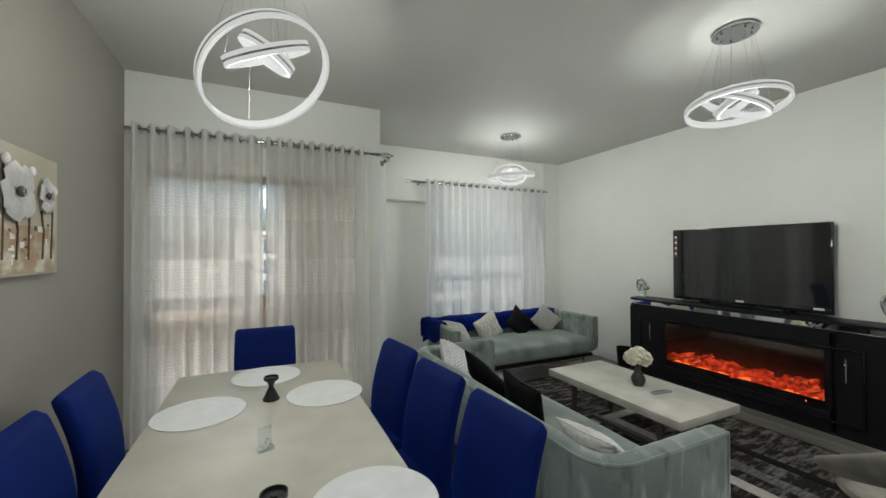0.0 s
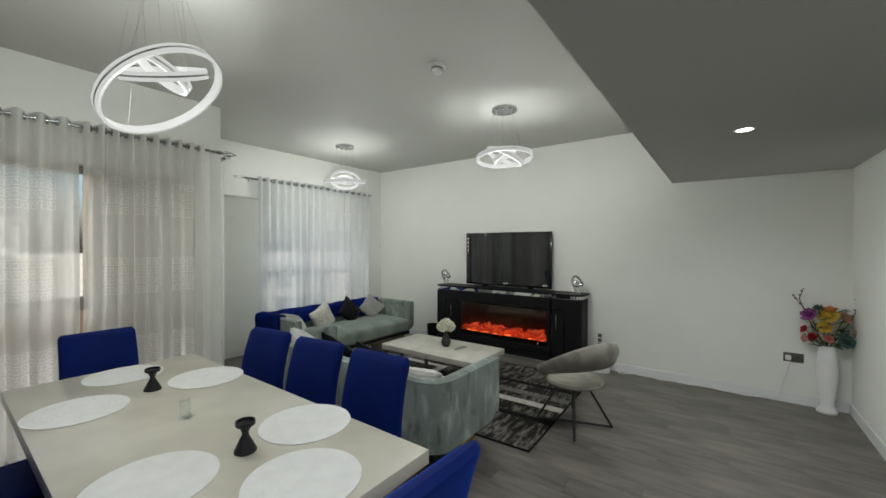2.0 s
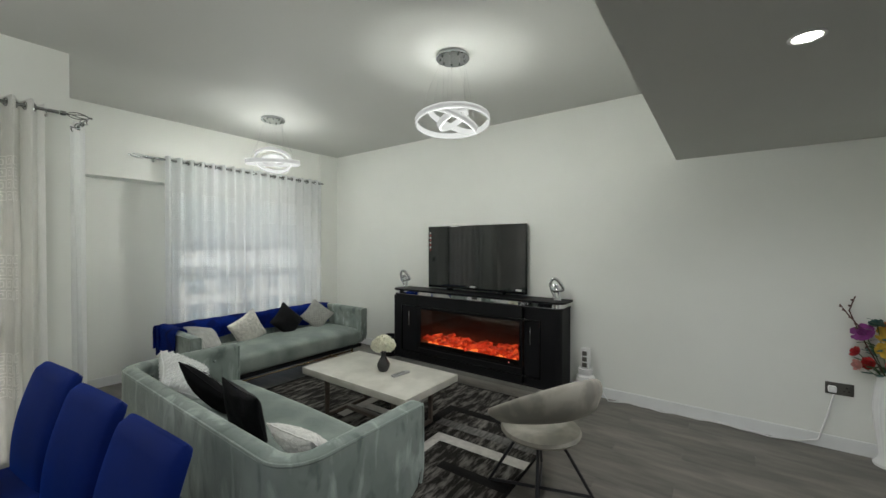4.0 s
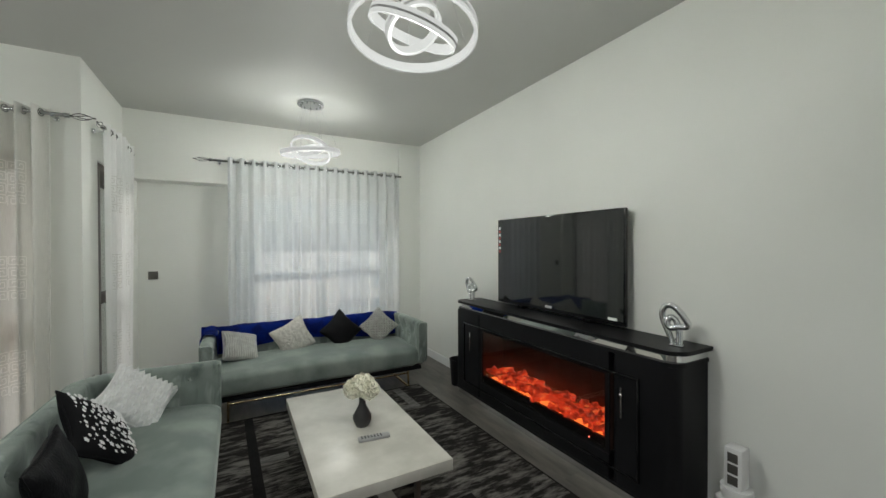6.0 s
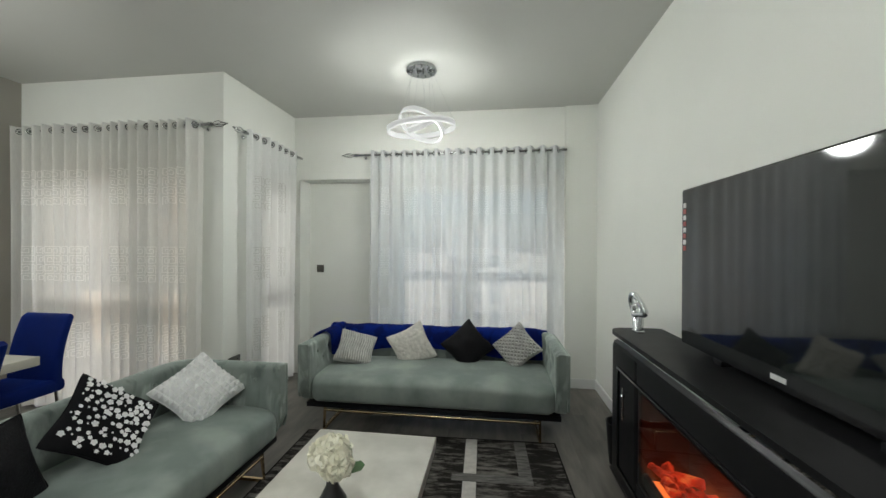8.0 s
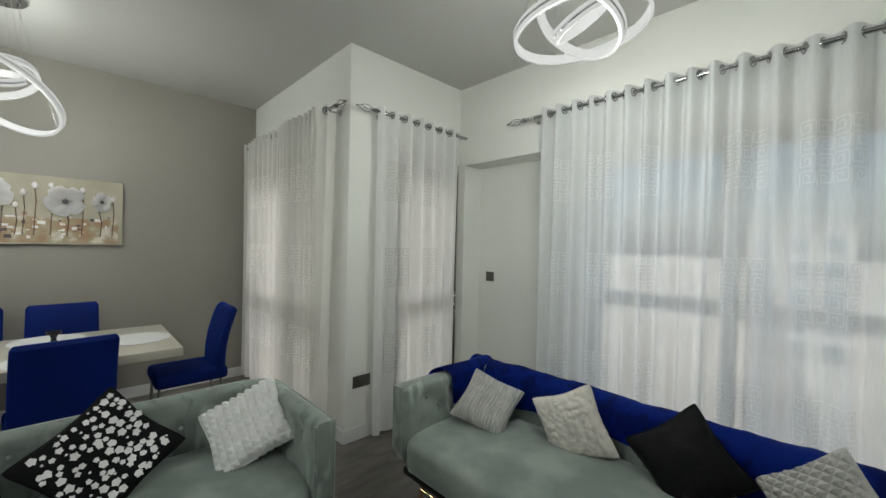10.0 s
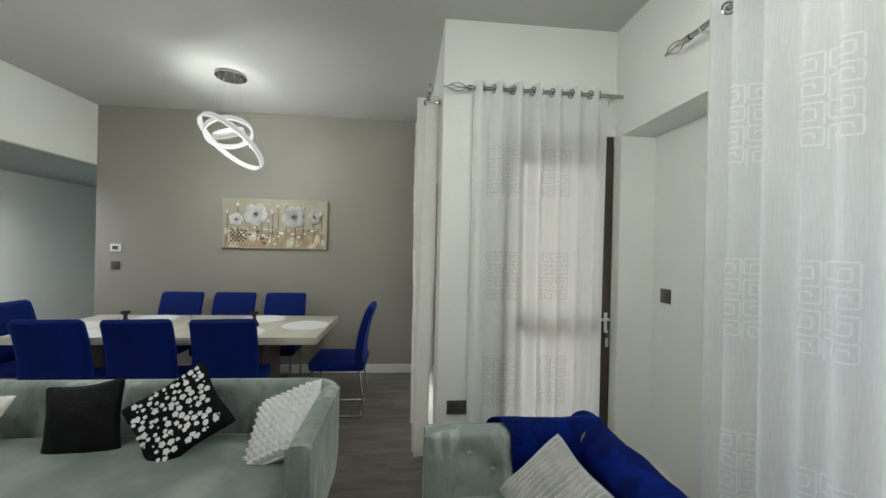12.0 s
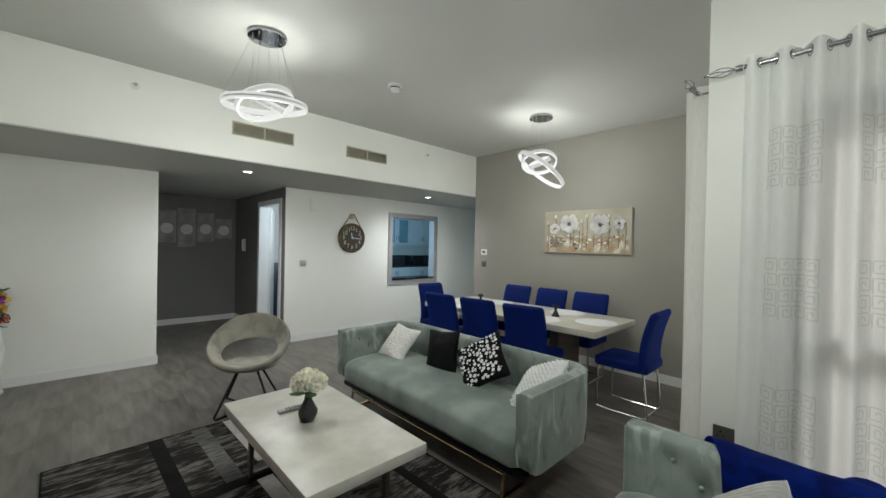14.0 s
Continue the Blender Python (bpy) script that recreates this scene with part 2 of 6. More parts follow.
def moved(bm, m):
    bm.transform(m)
    return bm


def grid(fn, nu, nv, loop_u=False, loop_v=False):
    bm = bmesh.new()
    cu, cv = (nu if loop_u else nu + 1), (nv if loop_v else nv + 1)
    vs = [[bm.verts.new(fn(i / nu, j / nv)) for j in range(cv)] for i in range(cu)]
    for i in range(nu):
        for j in range(nv):
            bm.faces.new((vs[i][j], vs[(i + 1) % cu][j], vs[(i + 1) % cu][(j + 1) % cv], vs[i][(j + 1) % cv]))
    return bm


def spun(profile, seg=28):
    bm = bmesh.new()
    rings = []
    for r, z in profile:
        if r < 1e-5:
            rings.append([bm.verts.new((0, 0, z))])
        else:
            rings.append([bm.verts.new((r * math.cos(2 * math.pi * k / seg), r * math.sin(2 * math.pi * k / seg), z)) for k in range(seg)])
    for a, b in zip(rings, rings[1:]):
        for k in range(seg):
            q = (k + 1) % seg
            if len(a) == 1 and len(b) == 1:
                continue
            if len(a) == 1:
                bm.faces.new((a[0], b[q], b[k]))
            elif len(b) == 1:
                bm.faces.new((a[k], a[q], b[0]))
            else:
                bm.faces.new((a[k], a[q], b[q], b[k]))
    bmesh.ops.recalc_face_normals(bm, faces=bm.faces[:])
    return bm


def tube(points, r, seg=8, closed=False, square=False):
    pts = [Vector(p) for p in points]
    n = len(pts)
    bm = bmesh.new()
    rings, up = [], None
    for i, p in enumerate(pts):
        a = pts[(i - 1) % n] if (closed or i > 0) else p
        b = pts[(i + 1) % n] if (closed or i < n - 1) else p
        d = (b - a).normalized()
        if up is None:
            up = Vector((0, 0, 1)) if abs(d.z) < 0.9 else Vector((1, 0, 0))
        side = d.cross(up).normalized()
        up = side.cross(d).normalized()
        off = math.pi / 4 if square else 0
        rings.append([bm.verts.new(p + (side * math.cos(2 * math.pi * k / seg + off) + up * math.sin(2 * math.pi * k / seg + off)) * r) for k in range(seg)])
    m = n if closed else n - 1
    for i in range(m):
        a, b = rings[i], rings[(i + 1) % n]
        for k in range(seg):
            bm.faces.new((a[k], a[(k + 1) % seg], b[(k + 1) % seg], b[k]))
    if not closed:
        bm.faces.new(rings[0][::-1])
        bm.faces.new(rings[-1])
    bmesh.ops.recalc_face_normals(bm, faces=bm.faces[:])
    return bm


def rod(a, b, r, seg=10):
    return tube([a, b], r, seg)


def ball(c, r, sub=2, sc=(1, 1, 1)):
    bm = bmesh.new()
    bmesh.ops.create_icosphere(bm, subdivisions=sub, radius=r)
    bm.transform(Matrix.Translation(c) @ Matrix.Diagonal((*sc, 1)))
    return bm


def mesh_of(name, bm, material, smooth=True):
    me = bpy.data.meshes.new(name)
    bm.to_mesh(me)
    bm.free()
    me.materials.append(material)
    if smooth:
        me.shade_smooth()
        me.set_sharp_from_angle(angle=radians(38))
    return me


def part(name, bm, material, parent, label="", smooth=True):
    me = bm if isinstance(bm, bpy.types.Mesh) else mesh_of(name, bm, material, smooth)
    ob = new(name, me)
    ob.parent = parent
    if label:
        tagged(ob, label)
    return ob


def thing(name, label, category, group="", m=None, kind=""):
    ob = new(name)
    ob.empty_display_size = 0.1
    if m is not None:
        ob.matrix_basis = m
    return tagged(ob, label, category, group, kind)


def solid(name, bm, material, label, category="", group="", m=None, kind="", smooth=True):
    ob = new(name, mesh_of(name, bm, material, smooth))
    if m is not None:
        ob.matrix_basis = m
    return tagged(ob, label, category, group, kind)


def structure(name, bm, material, label):
    return solid(name, bm, material, label, kind="structure", smooth=False)


# ---- the shell of the flat ----
CEIL, BEAM = 2.85, 2.21
XE, YN, YS = 5.21, 4.85, -1.40
HX0, HX1, HY = 2.45, 3.90, -3.77
floor = structure("floor", bx(-4.7, 5.6, -5.2, 5.05, -0.12, -0.006), M_GAP, "grey-brown wood-look plank floor of the living room")
structure("ceiling", bx(-0.15, XE + 0.2, 0.0, 5.05, CEIL, CEIL + 0.15), M_CEIL_DIMMED, "smooth white painted ceiling over the lounge and dining area")
structure("ceiling_lowered", bx(-4.7, XE + 0.2, -5.2, -0.10, BEAM + 0.02, BEAM + 0.15), M_CEIL_DIMMED, "lowered white ceiling along the hall side")
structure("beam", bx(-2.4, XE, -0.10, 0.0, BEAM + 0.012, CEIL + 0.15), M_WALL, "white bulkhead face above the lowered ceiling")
# Same white as the bulkhead face; the underside's shade is in the colour.
structure("beam_soffit", joined(bx(-2.4, XE, YS, -0.103, BEAM, BEAM + 0.0195), bx(-2.4, XE, -0.103, -0.002, BEAM, BEAM + 0.011), bx(HX0, HX1, HY, YS, BEAM, BEAM + 0.0195)), M_CEIL_DIMMED, "smooth white soffit of the lowered ceiling")
structure("wall_west", bx(-0.15, 0.0, 0.0, 3.49, 0, CEIL), M_GREY, "grey painted feature wall behind the dining table")
structure("wall_east", bx(XE, XE + 0.2, YS - 0.15, 5.05, 0, CEIL), M_WALL, "white painted wall behind the television")
structure("wall_north_dining", joined(bx(-0.15, 0.10, 3.49, 3.69, 0, CEIL), bx(1.66, 1.97, 3.49, 3.69, 0, CEIL), bx(0.10, 1.66, 3.49, 3.69, 2.13, CEIL), bx(0.10, 1.66, 3.49, 3.69, 0, 0.06)), M_WALL, "white wall round the dining window")
structure("wall_balcony_side", joined(bx(1.77, 1.97, 3.69, 3.85, 0, CEIL), bx(1.77, 1.97, 3.85, 4.62, 2.17, CEIL), bx(1.77, 1.97, 4.62, 5.05, 0, CEIL)), M_WALL, "white corner wall round the balcony door")
structure("wall_north", joined(bx(1.97, 3.09, YN, YN + 0.2, 0, CEIL), bx(4.84, XE, YN, YN + 0.2, 0, CEIL), bx(3.09, 4.84, YN, YN + 0.2, 2.12, CEIL), bx(3.09, 4.84, YN, YN + 0.2, 0, 0.10),
                             bx(1.97, 4.90, 4.62, YN, 2.155, CEIL), bx(4.90, XE, 4.595, YN, 0, CEIL), bx(1.97, 2.04, 4.62, YN, 0, 2.155)), M_WALL, "white wall with a recess round the lounge window")
structure("wall_south", joined(bx(-4.5, -0.39, YS - 0.12, YS, 0, BEAM), bx(-0.39, 0.60, YS - 0.12, YS, 0, 0.80), bx(-0.39, 0.60, YS - 0.12, YS, 1.91, BEAM), bx(0.60, HX0, YS - 0.12, YS, 0, BEAM),
                             bx(HX1, XE, YS - 0.12, YS, 0, BEAM)), M_WALL, "white wall with the kitchen hatch and the hall opening")
structure("wall_hall_west", joined(bx(HX0 - 0.12, HX0, -1.60, YS - 0.12, 0, BEAM), bx(HX0 - 0.12, HX0, -2.44, -1.60, 2.0, BEAM), bx(HX0 - 0.12, HX0, HY, -2.44, 0, BEAM)), M_HALL, "dark grey wall in the entrance hall")
structure("wall_hall_north_skin", bx(HX0 - 0.004, HX0 + 0.004, YS - 0.12, YS - 0.003, 0, BEAM), M_HALL, "dark grey end of the hall wall")
structure("wall_hall_south", bx(HX0 - 0.12, HX1 + 0.15, HY - 0.12, HY, 0, BEAM + 0.02), M_HALL, "dark grey wall at the end of the entrance hall")
structure("wall_hall_east", bx(HX1, HX1 + 0.12, HY, YS - 0.12, 0, BEAM + 0.02), M_HALL, "dark grey wall of the entrance hall")
structure("wall_corridor", joined(bx(-2.6, -2.4, YS, 0.15, 0, BEAM + 0.02), bx(-2.4, -0.15, 0.0, 0.15, 0, BEAM + 0.02)), M_WALL, "white wall closing the corridor beyond the dining table")
structure("wall_kitchen", joined(bx(-4.7, -4.5, -5.05, YS, 0, BEAM + 0.02), bx(-4.5, HX0 - 0.12, -5.2, -5.05, 0, BEAM + 0.02), bx(2.2, HX0 - 0.12, -5.05, HY, 0, BEAM + 0.02)), M_WALL, "white kitchen and bedroom wall")
structure("wall_side_room", bx(1.10, HX0 - 0.12, -3.95, -3.83, 0, BEAM + 0.02), M_WALL, "white wall of the room off the hall")
structure("wall_kitchen_east", bx(1.0, 1.10, -5.05, YS - 0.12, 0, BEAM + 0.02), M_WALL, "white wall between the kitchen and the room off the hall")


def skirting(x0, x1, y0, y1, nm="baseboard", mt=None):
    structure(nm, joined(bx(x0, x1, y0, y1, 0, 0.088), bx(x0 + 0.002, x1 - 0.002, y0 + 0.002, y1 - 0.002, 0.088, 0.096)), mt or M_TRIM, "white painted skirting board along the wall")


skirting(XE - 0.014, XE, YS + 0.014, 4.595)
skirting(HX1, XE, YS, YS + 0.014)
skirting(-2.4, HX0, YS, YS + 0.014)
skirting(0.0, 0.014, 0.012, 3.49)
skirting(0.014, 1.97, 3.476, 3.49)
skirting(1.97, 1.984, 3.476, 3.85)
skirting(2.04, 3.09, YN - 0.014, YN)
skirting(2.04, 2.054, 4.62, YN - 0.014)
skirting(4.90, XE - 0.014, 4.581, 4.595)
skirting(HX0, HX1, HY, HY + 0.014)
skirting(HX0, HX0 + 0.014, HY + 0.014, -2.52)
skirting(HX1 - 0.014, HX1, HY + 0.014, YS)


# ---- windows and the balcony door ----
def window(name, x0, x1, y, z0, z1, mullions, bars, material, label, leafs=()):
    w = tagged(new(name), label, "window", kind="structure")
    w.matrix_basis = pose(x0, y, 0)
    W, f = x1 - x0, 0.06
    part("window_frame", joined(bx(0, f, -0.03, 0.05, z0, z1, 0.004), bx(W - f, W, -0.03, 0.05, z0, z1, 0.004), bx(f, W - f, -0.03, 0.05, z1 - f, z1, 0.004), bx(f, W - f, -0.03, 0.05, z0, z0 + f, 0.004)), material, w)
    xs = [f] + [m - x0 for m in mullions] + [W - f]
    zs = [z0 + f] + list(bars) + [z1 - f]
    for m in xs[1:-1]:
        part("mullion", bx(m - 0.04, m + 0.04, -0.028, 0.048, z0 + f, z1 - f, 0.004), material, w)
    for i in range(len(xs) - 1):
        a, b = xs[i] + (0.04 if i else 0), xs[i + 1] - (0.04 if i < len(xs) - 2 else 0)
        for z in zs[1:-1]:
            part("transom", bx(a, b, -0.026, 0.046, z - 0.05, z + 0.05, 0.004), material, w)
        for j in range(len(zs) - 1):
            c, d = zs[j] + (0.05 if j else 0), zs[j + 1] - (0.05 if j < len(zs) - 2 else 0)
            p = part("pane", bx(a, b, 0.008, 0.014, c, d), M_GLASS, w, smooth=False)
            p.visible_shadow = False
    return w


window("window_dining", 0.10, 1.66, 3.62, 0.06, 2.13, (1.16,), (1.05,), M_WINFRAME, "taupe aluminium window with a cross bar behind sheer curtains")
window("window_lounge", 3.09, 4.84, 4.98, 0.10, 2.12, (3.93,), (1.08,), M_WINFRAME, "wide aluminium window with a cross bar behind sheer curtains")
bd = tagged(new("door_balcony"), "dark brown aluminium glazed balcony door with a white lever handle", "door", kind="structure")
bd.matrix_basis = pose(1.90, 3.85, 0)
part("door_frame", joined(bx(-0.05, 0.05, 0, 0.05, 0, 2.17), bx(-0.05, 0.05, 0.79, 0.84, 0, 2.17), bx(-0.05, 0.05, 0.05, 0.79, 2.11, 2.17)), M_BROWNFRAME, bd)
part("door_leaf", joined(bx(-0.02, 0.055, 0.05, 0.13, 0.01, 2.11, 0.004), bx(-0.02, 0.055, 0.69, 0.79, 0.01, 2.11, 0.004), bx(-0.02, 0.055, 0.13, 0.69, 0.01, 0.14, 0.004),
                         bx(-0.02, 0.055, 0.13, 0.69, 2.0, 2.11, 0.004), bx(-0.02, 0.055, 0.13, 0.69, 0.98, 1.06, 0.004)), M_BROWNFRAME, bd)
for a, b in ((0.14, 0.98), (1.06, 2.0)):
    part("pane", bx(0.012, 0.018, 0.13, 0.69, a, b), M_GLASS, bd, smooth=False).visible_shadow = False
part("handle", joined(bx(0.055, 0.064, 0.724, 0.746, 0.90, 1.02, 0.004), rod((0.06, 0.735, 0.98), (0.10, 0.735, 0.98), 0.008), rod((0.096, 0.74, 0.98), (0.096, 0.645, 0.98), 0.008), rod((0.06, 0.735, 0.90), (0.072, 0.735, 0.90), 0.012)), M_WHITEPL, bd, "white lever handle with a lock")
part("keys", joined(tube([(0.085 + 0.012 * math.cos(a), 0.735, 0.875 + 0.018 * math.sin(a)) for a in np.linspace(0, 6.28, 12)[:-1]], 0.0015, 5, True), bx(0.083, 0.086, 0.725, 0.745, 0.80, 0.86, 0.001)), M_CHROME, bd, "bunch of keys hanging in the lock")

# ---- outside: balcony and neighbouring buildings ----
M_OCHRE = mat("ochre_render", (0.34, 0.25, 0.18), 0.8, vary=0.08, scale=0.6, bump=0.2, grain=20)
M_PALE = mat("pale_render", (0.42, 0.42, 0.41), 0.8, vary=0.06, scale=0.4, bump=0.2, grain=20)
M_FARGLASS = mat("blue_grey_facade_glass", (0.10, 0.13, 0.16), 0.15, vary=0.1, scale=0.5, bump=0)
M_TILEOUT = mat("beige_balcony_tile", (0.20, 0.18, 0.155), 0.5, vary=0.1, scale=5)
structure("balcony_floor", bx(-2.0, 1.77, 3.69, 5.6, -0.12, -0.02), M_TILEOUT, "beige tiled balcony floor")
structure("balcony_wall", joined(bx(-2.0, 1.77, 5.6, 5.75, -0.3, 0.85), bx(-2.2, -2.0, 3.69, 5.75, -0.3, 0.85)), M_OCHRE, "ochre rendered balcony parapet")
structure("balcony_pier", bx(1.25, 1.75, 4.70, 5.05, -0.02, 2.6), M_OCHRE, "ochre rendered pier at the end of the balcony")
structure("balcony_ceiling", bx(-2.2, 1.77, 3.69, 4.0, 2.6, 2.8), M_PALE, "pale soffit over the balcony")
structure("ground", bx(-3000, 3000, 5.75, 3000, -40.2, -40), mat("dusty_ground", (0.33, 0.30, 0.26), 0.9, scale=0.02, grain=1), "dusty street level far below the flat")


def tower(x, y, w, d, h, floors, bays, material, label):
    b = thing("apartment_building", label, "building", "towers outside", pose(x, y, -40))
    part("wall", bx(0, w, 0, d, 0, h), material, b, smooth=False)
    part("roof", bx(-0.2, w + 0.2, -0.2, d + 0.2, h, h + 0.6), M_PALE, b, smooth=False)
    fh, bw = h / floors, w / bays
    me = mesh_of("window", joined(bx(0, bw * 0.55, -0.12, -0.02, 0, fh * 0.5), bx(-0.08, bw * 0.55 + 0.08, -0.3, -0.121, -0.2, -0.05)), M_FARGLASS, False)
    for i in range(floors):
        for j in range(bays):
            if 28 < i * fh < 64:
                o = part("window", me, None, b)
                o.location = (bw * (j + 0.22), 0, fh * i + 0.9)


tower(-34, 22, 24, 14, 72, 22, 9, M_OCHRE, "long ochre rendered apartment building with rows of windows")
tower(-34, 2, 12, 20, 66, 20, 4, M_OCHRE, "ochre rendered apartment building beside the balcony")
tower(-3, 60, 9, 14, 44, 15, 3, M_PALE, "narrow pale apartment building in the distance")
tower(16, 42, 16, 14, 39.2, 13, 6, M_PALE, "pale apartment building lower than the towers")


# ---- curtains ----
KEY = [(0.06, 0.0), (0.06, 0.94), (0.94, 0.94), (0.94, 0.24), (0.30, 0.24), (0.30, 0.70), (0.66, 0.70), (0.66, 0.46)]


def curtain(name, a, b, inward, pleats, seed, label, groups=(4, 3), depth=0.042, top=2.43, bottom=0.035, bands=((0.46, 0.76), (1.10, 1.40), (1.74, 2.04)), spread=(0.10, 0.90)):
    """A panel from a to b (plan points); inward: unit plan vector into the room."""
    rnd = random.Random(seed)
    a, b, inward = Vector((*a, 0)), Vector((*b, 0)), Vector((*inward, 0))
    W, N = (b - a).length, 300
    ph = [rnd.uniform(-0.35, 0.35) for _ in range(pleats * 2 + 2)]
    wob = [rnd.uniform(0, 6.28) for _ in range(4)]

    def offset(u, z):
        k = u * pleats * 2
        i = int(min(k, pleats * 2 - 1e-6))
        f = k - i
        shift = ph[i] * (1 - f) + ph[i + 1] * f
        low = (top - z) / (top - bottom)
        amp = depth * (1 - 0.30 * low) + 0.012 * math.sin(3 * math.pi * u + wob[0])
        return amp * math.sin(math.pi * (k + shift * (0.25 + 0.9 * low))) + 0.014 * low * math.sin(11 * u + wob[1] + 2 * low)

    def at(u, z, out=0.0):
        e = 0.002
        low = (top - z) / (top - bottom)
        along = (u + 0.008 * low * math.sin(9 * u + wob[2])) * W
        p = a + (b - a) / W * along + inward * (offset(u, z) + out)
        return Vector((p.x, p.y, z))

    root = thing(name, label, "curtain", "sheer curtains")
    part("fabric", grid(lambda u, v: at(u, bottom + (top - bottom) * v), N, 26), M_SHEER_THIN if a.y < 3.41 else M_SHEER_DIMMED if a.y > 4 else M_SHEER, root)
    zr = 2.39
    us = [i / N for i in range(N + 1)]
    cum = [0.0]
    for i in range(N):
        cum.append(cum[-1] + (at(us[i + 1], 1.2) - at(us[i], 1.2)).length)
    total = cum[-1]

    def u_of(s):
        return float(np.interp(s, cum, us))

    bm = bmesh.new()
    cell, half = 0.0765, 0.0031
    cols = int(total * (spread[1] - spread[0]) / cell)
    s0 = total * spread[0]
    for z0, z1 in bands:
        for r in range(4):
            for c in range(cols):
                if c % (groups[0] + groups[1]) >= groups[0]:
                    continue
                flip = (r % 2 == 1)
                pts = [((1 - x) if flip else x, y) for x, y in KEY]
                for (xa, ya), (xb, yb) in zip(pts, pts[1:]):
                    n = 4 if xa != xb else 1
                    for q in range(n):
                        x0, x1 = xa + (xb - xa) * q / n, xa + (xb - xa) * (q + 1) / n
                        y0, y1 = (ya, yb) if n == 1 else (ya, ya)
                        S0, S1 = s0 + (c + min(x0, x1)) * cell, s0 + (c + max(x0, x1)) * cell
                        Z0, Z1 = z0 + (r + min(y0, y1)) * cell, z0 + (r + max(y0, y1)) * cell
                        if n == 1:
                            S0, S1 = S0 - half, S1 + half
                            Z0, Z1 = Z0 + half, Z1 - half
                        else:
                            Z0, Z1 = Z0 - half, Z1 + half
                        vs = [bm.verts.new(at(u_of(s), z, 0.004)) for s, z in ((S0, Z0), (S1, Z0), (S1, Z1), (S0, Z1))]
                        bm.faces.new(vs)
    part("embroidery", bm, M_KEY_THIN if a.y < 3.41 else M_KEY_DIMMED if a.y > 4 else M_KEY_BACKLIT, root, "white Greek key embroidery", smooth=False)
    ring = mesh_of("eyelet", tube([(0.024 * math.cos(t), 0, 0.024 * math.sin(t)) for t in np.linspace(0, 2 * math.pi, 15)[:-1]], 0.0045, 6, True), M_ROD)
    d = (b - a).normalized()
    for k in range(1, pleats * 2):
        p = a + d * (W * k / (pleats * 2))
        o = part("eyelet", ring, None, root)
        turn = math.degrees(math.atan2(d.y, d.x)) + (70 if k % 2 else -70)
        o.matrix_basis = pose(p.x, p.y, zr, 0, 0, turn)
    return root


def curtain_rod(a, b, wall, ends, label):
    a, b, wall = Vector((*a, 2.39)), Vector((*b, 2.39)), Vector((*wall, 0))
    r = thing("curtain_rod", label, "curtain rod", "curtain rods")
    part("pole", rod(a, b, 0.0125, 12), M_ROD, r)
    d = (b - a).normalized()
    side = Vector((0, 0, 1)).cross(d)
    for e, p, s in ((0, a, -1), (1, b, 1)):
        if e not in ends:
            continue
        q = p + d * s * 0.005
        bms = [rod(q, q + d * s * 0.03, 0.017), ball(q + d * s * 0.165, 0.008, 1)]
        for k in range(4):
            an = k * math.pi / 2
            vec = side * math.cos(an) + Vector((0, 0, 1)) * math.sin(an)
            bms.append(tube([q + d * s * (0.03 + 0.13 * t) + vec.lerp(side * math.cos(an + 1.2) + Vector((0, 0, 1)) * math.sin(an + 1.2), t) * 0.028 * math.sin(math.pi * t) for t in np.linspace(0, 1, 9)], 0.003, 5))
        part("finial", joined(*bms), M_ROD, r, "chrome twisted cage finial")
    L = (b - a).length
    for t in ([0.06, L / 2, L - 0.06] if L > 1.2 else [0.06, L - 0.06]):
        p = a + d * t
        reach = 0.086
        part("bracket", joined(rod(p + Vector((0, 0, -0.014)), p + wall * reach + Vector((0, 0, -0.014)), 0.007), moved(tube([(0, -0.016, 0), (0, 0.0, -0.02), (0, 0.016, 0)], 0.006, 6), Matrix.Translation(p + Vector((0, 0, 0.004)))),
                               ball(p + wall * (reach - 0.006) + Vector((0, 0, -0.014)), 0.02, 2, (1, 1, 1))), M_CHROME, r)
    return r


CURT = "white sheer curtain with Greek key bands"
curtain("curtain", (0.06, 3.40), (0.94, 3.40), (0, -1), 8, 3, CURT + " over the dining window", (9, 1), 0.056)
curtain("curtain", (0.965, 3.40), (1.83, 3.40), (0, -1), 10, 5, CURT + " beside the white corner pillar", (6, 2), 0.060)
curtain_rod((0.02, 3.40), (1.90, 3.40), (0, 1), (1,), "chrome curtain rod with twisted finial over the dining window")
curtain("curtain", (2.06, 3.665), (2.06, 4.52), (1, 0), 7, 7, CURT + " over the balcony door")
curtain_rod((2.06, 3.66), (2.06, 4.61), (-1, 0), (0,), "short chrome curtain rod over the balcony door")
curtain("curtain", (2.88, 4.53), (3.90, 4.53), (0, -1), 9, 11, CURT + " over the lounge window", (3, 3))
curtain("curtain", (3.88, 4.535), (4.88, 4.535), (0, -1), 8, 13, CURT + " beside the television wall", (4, 2))
curtain_rod((2.74, 4.53), (4.90, 4.53), (0, 1), (0,), "long chrome curtain rod over the lounge window")


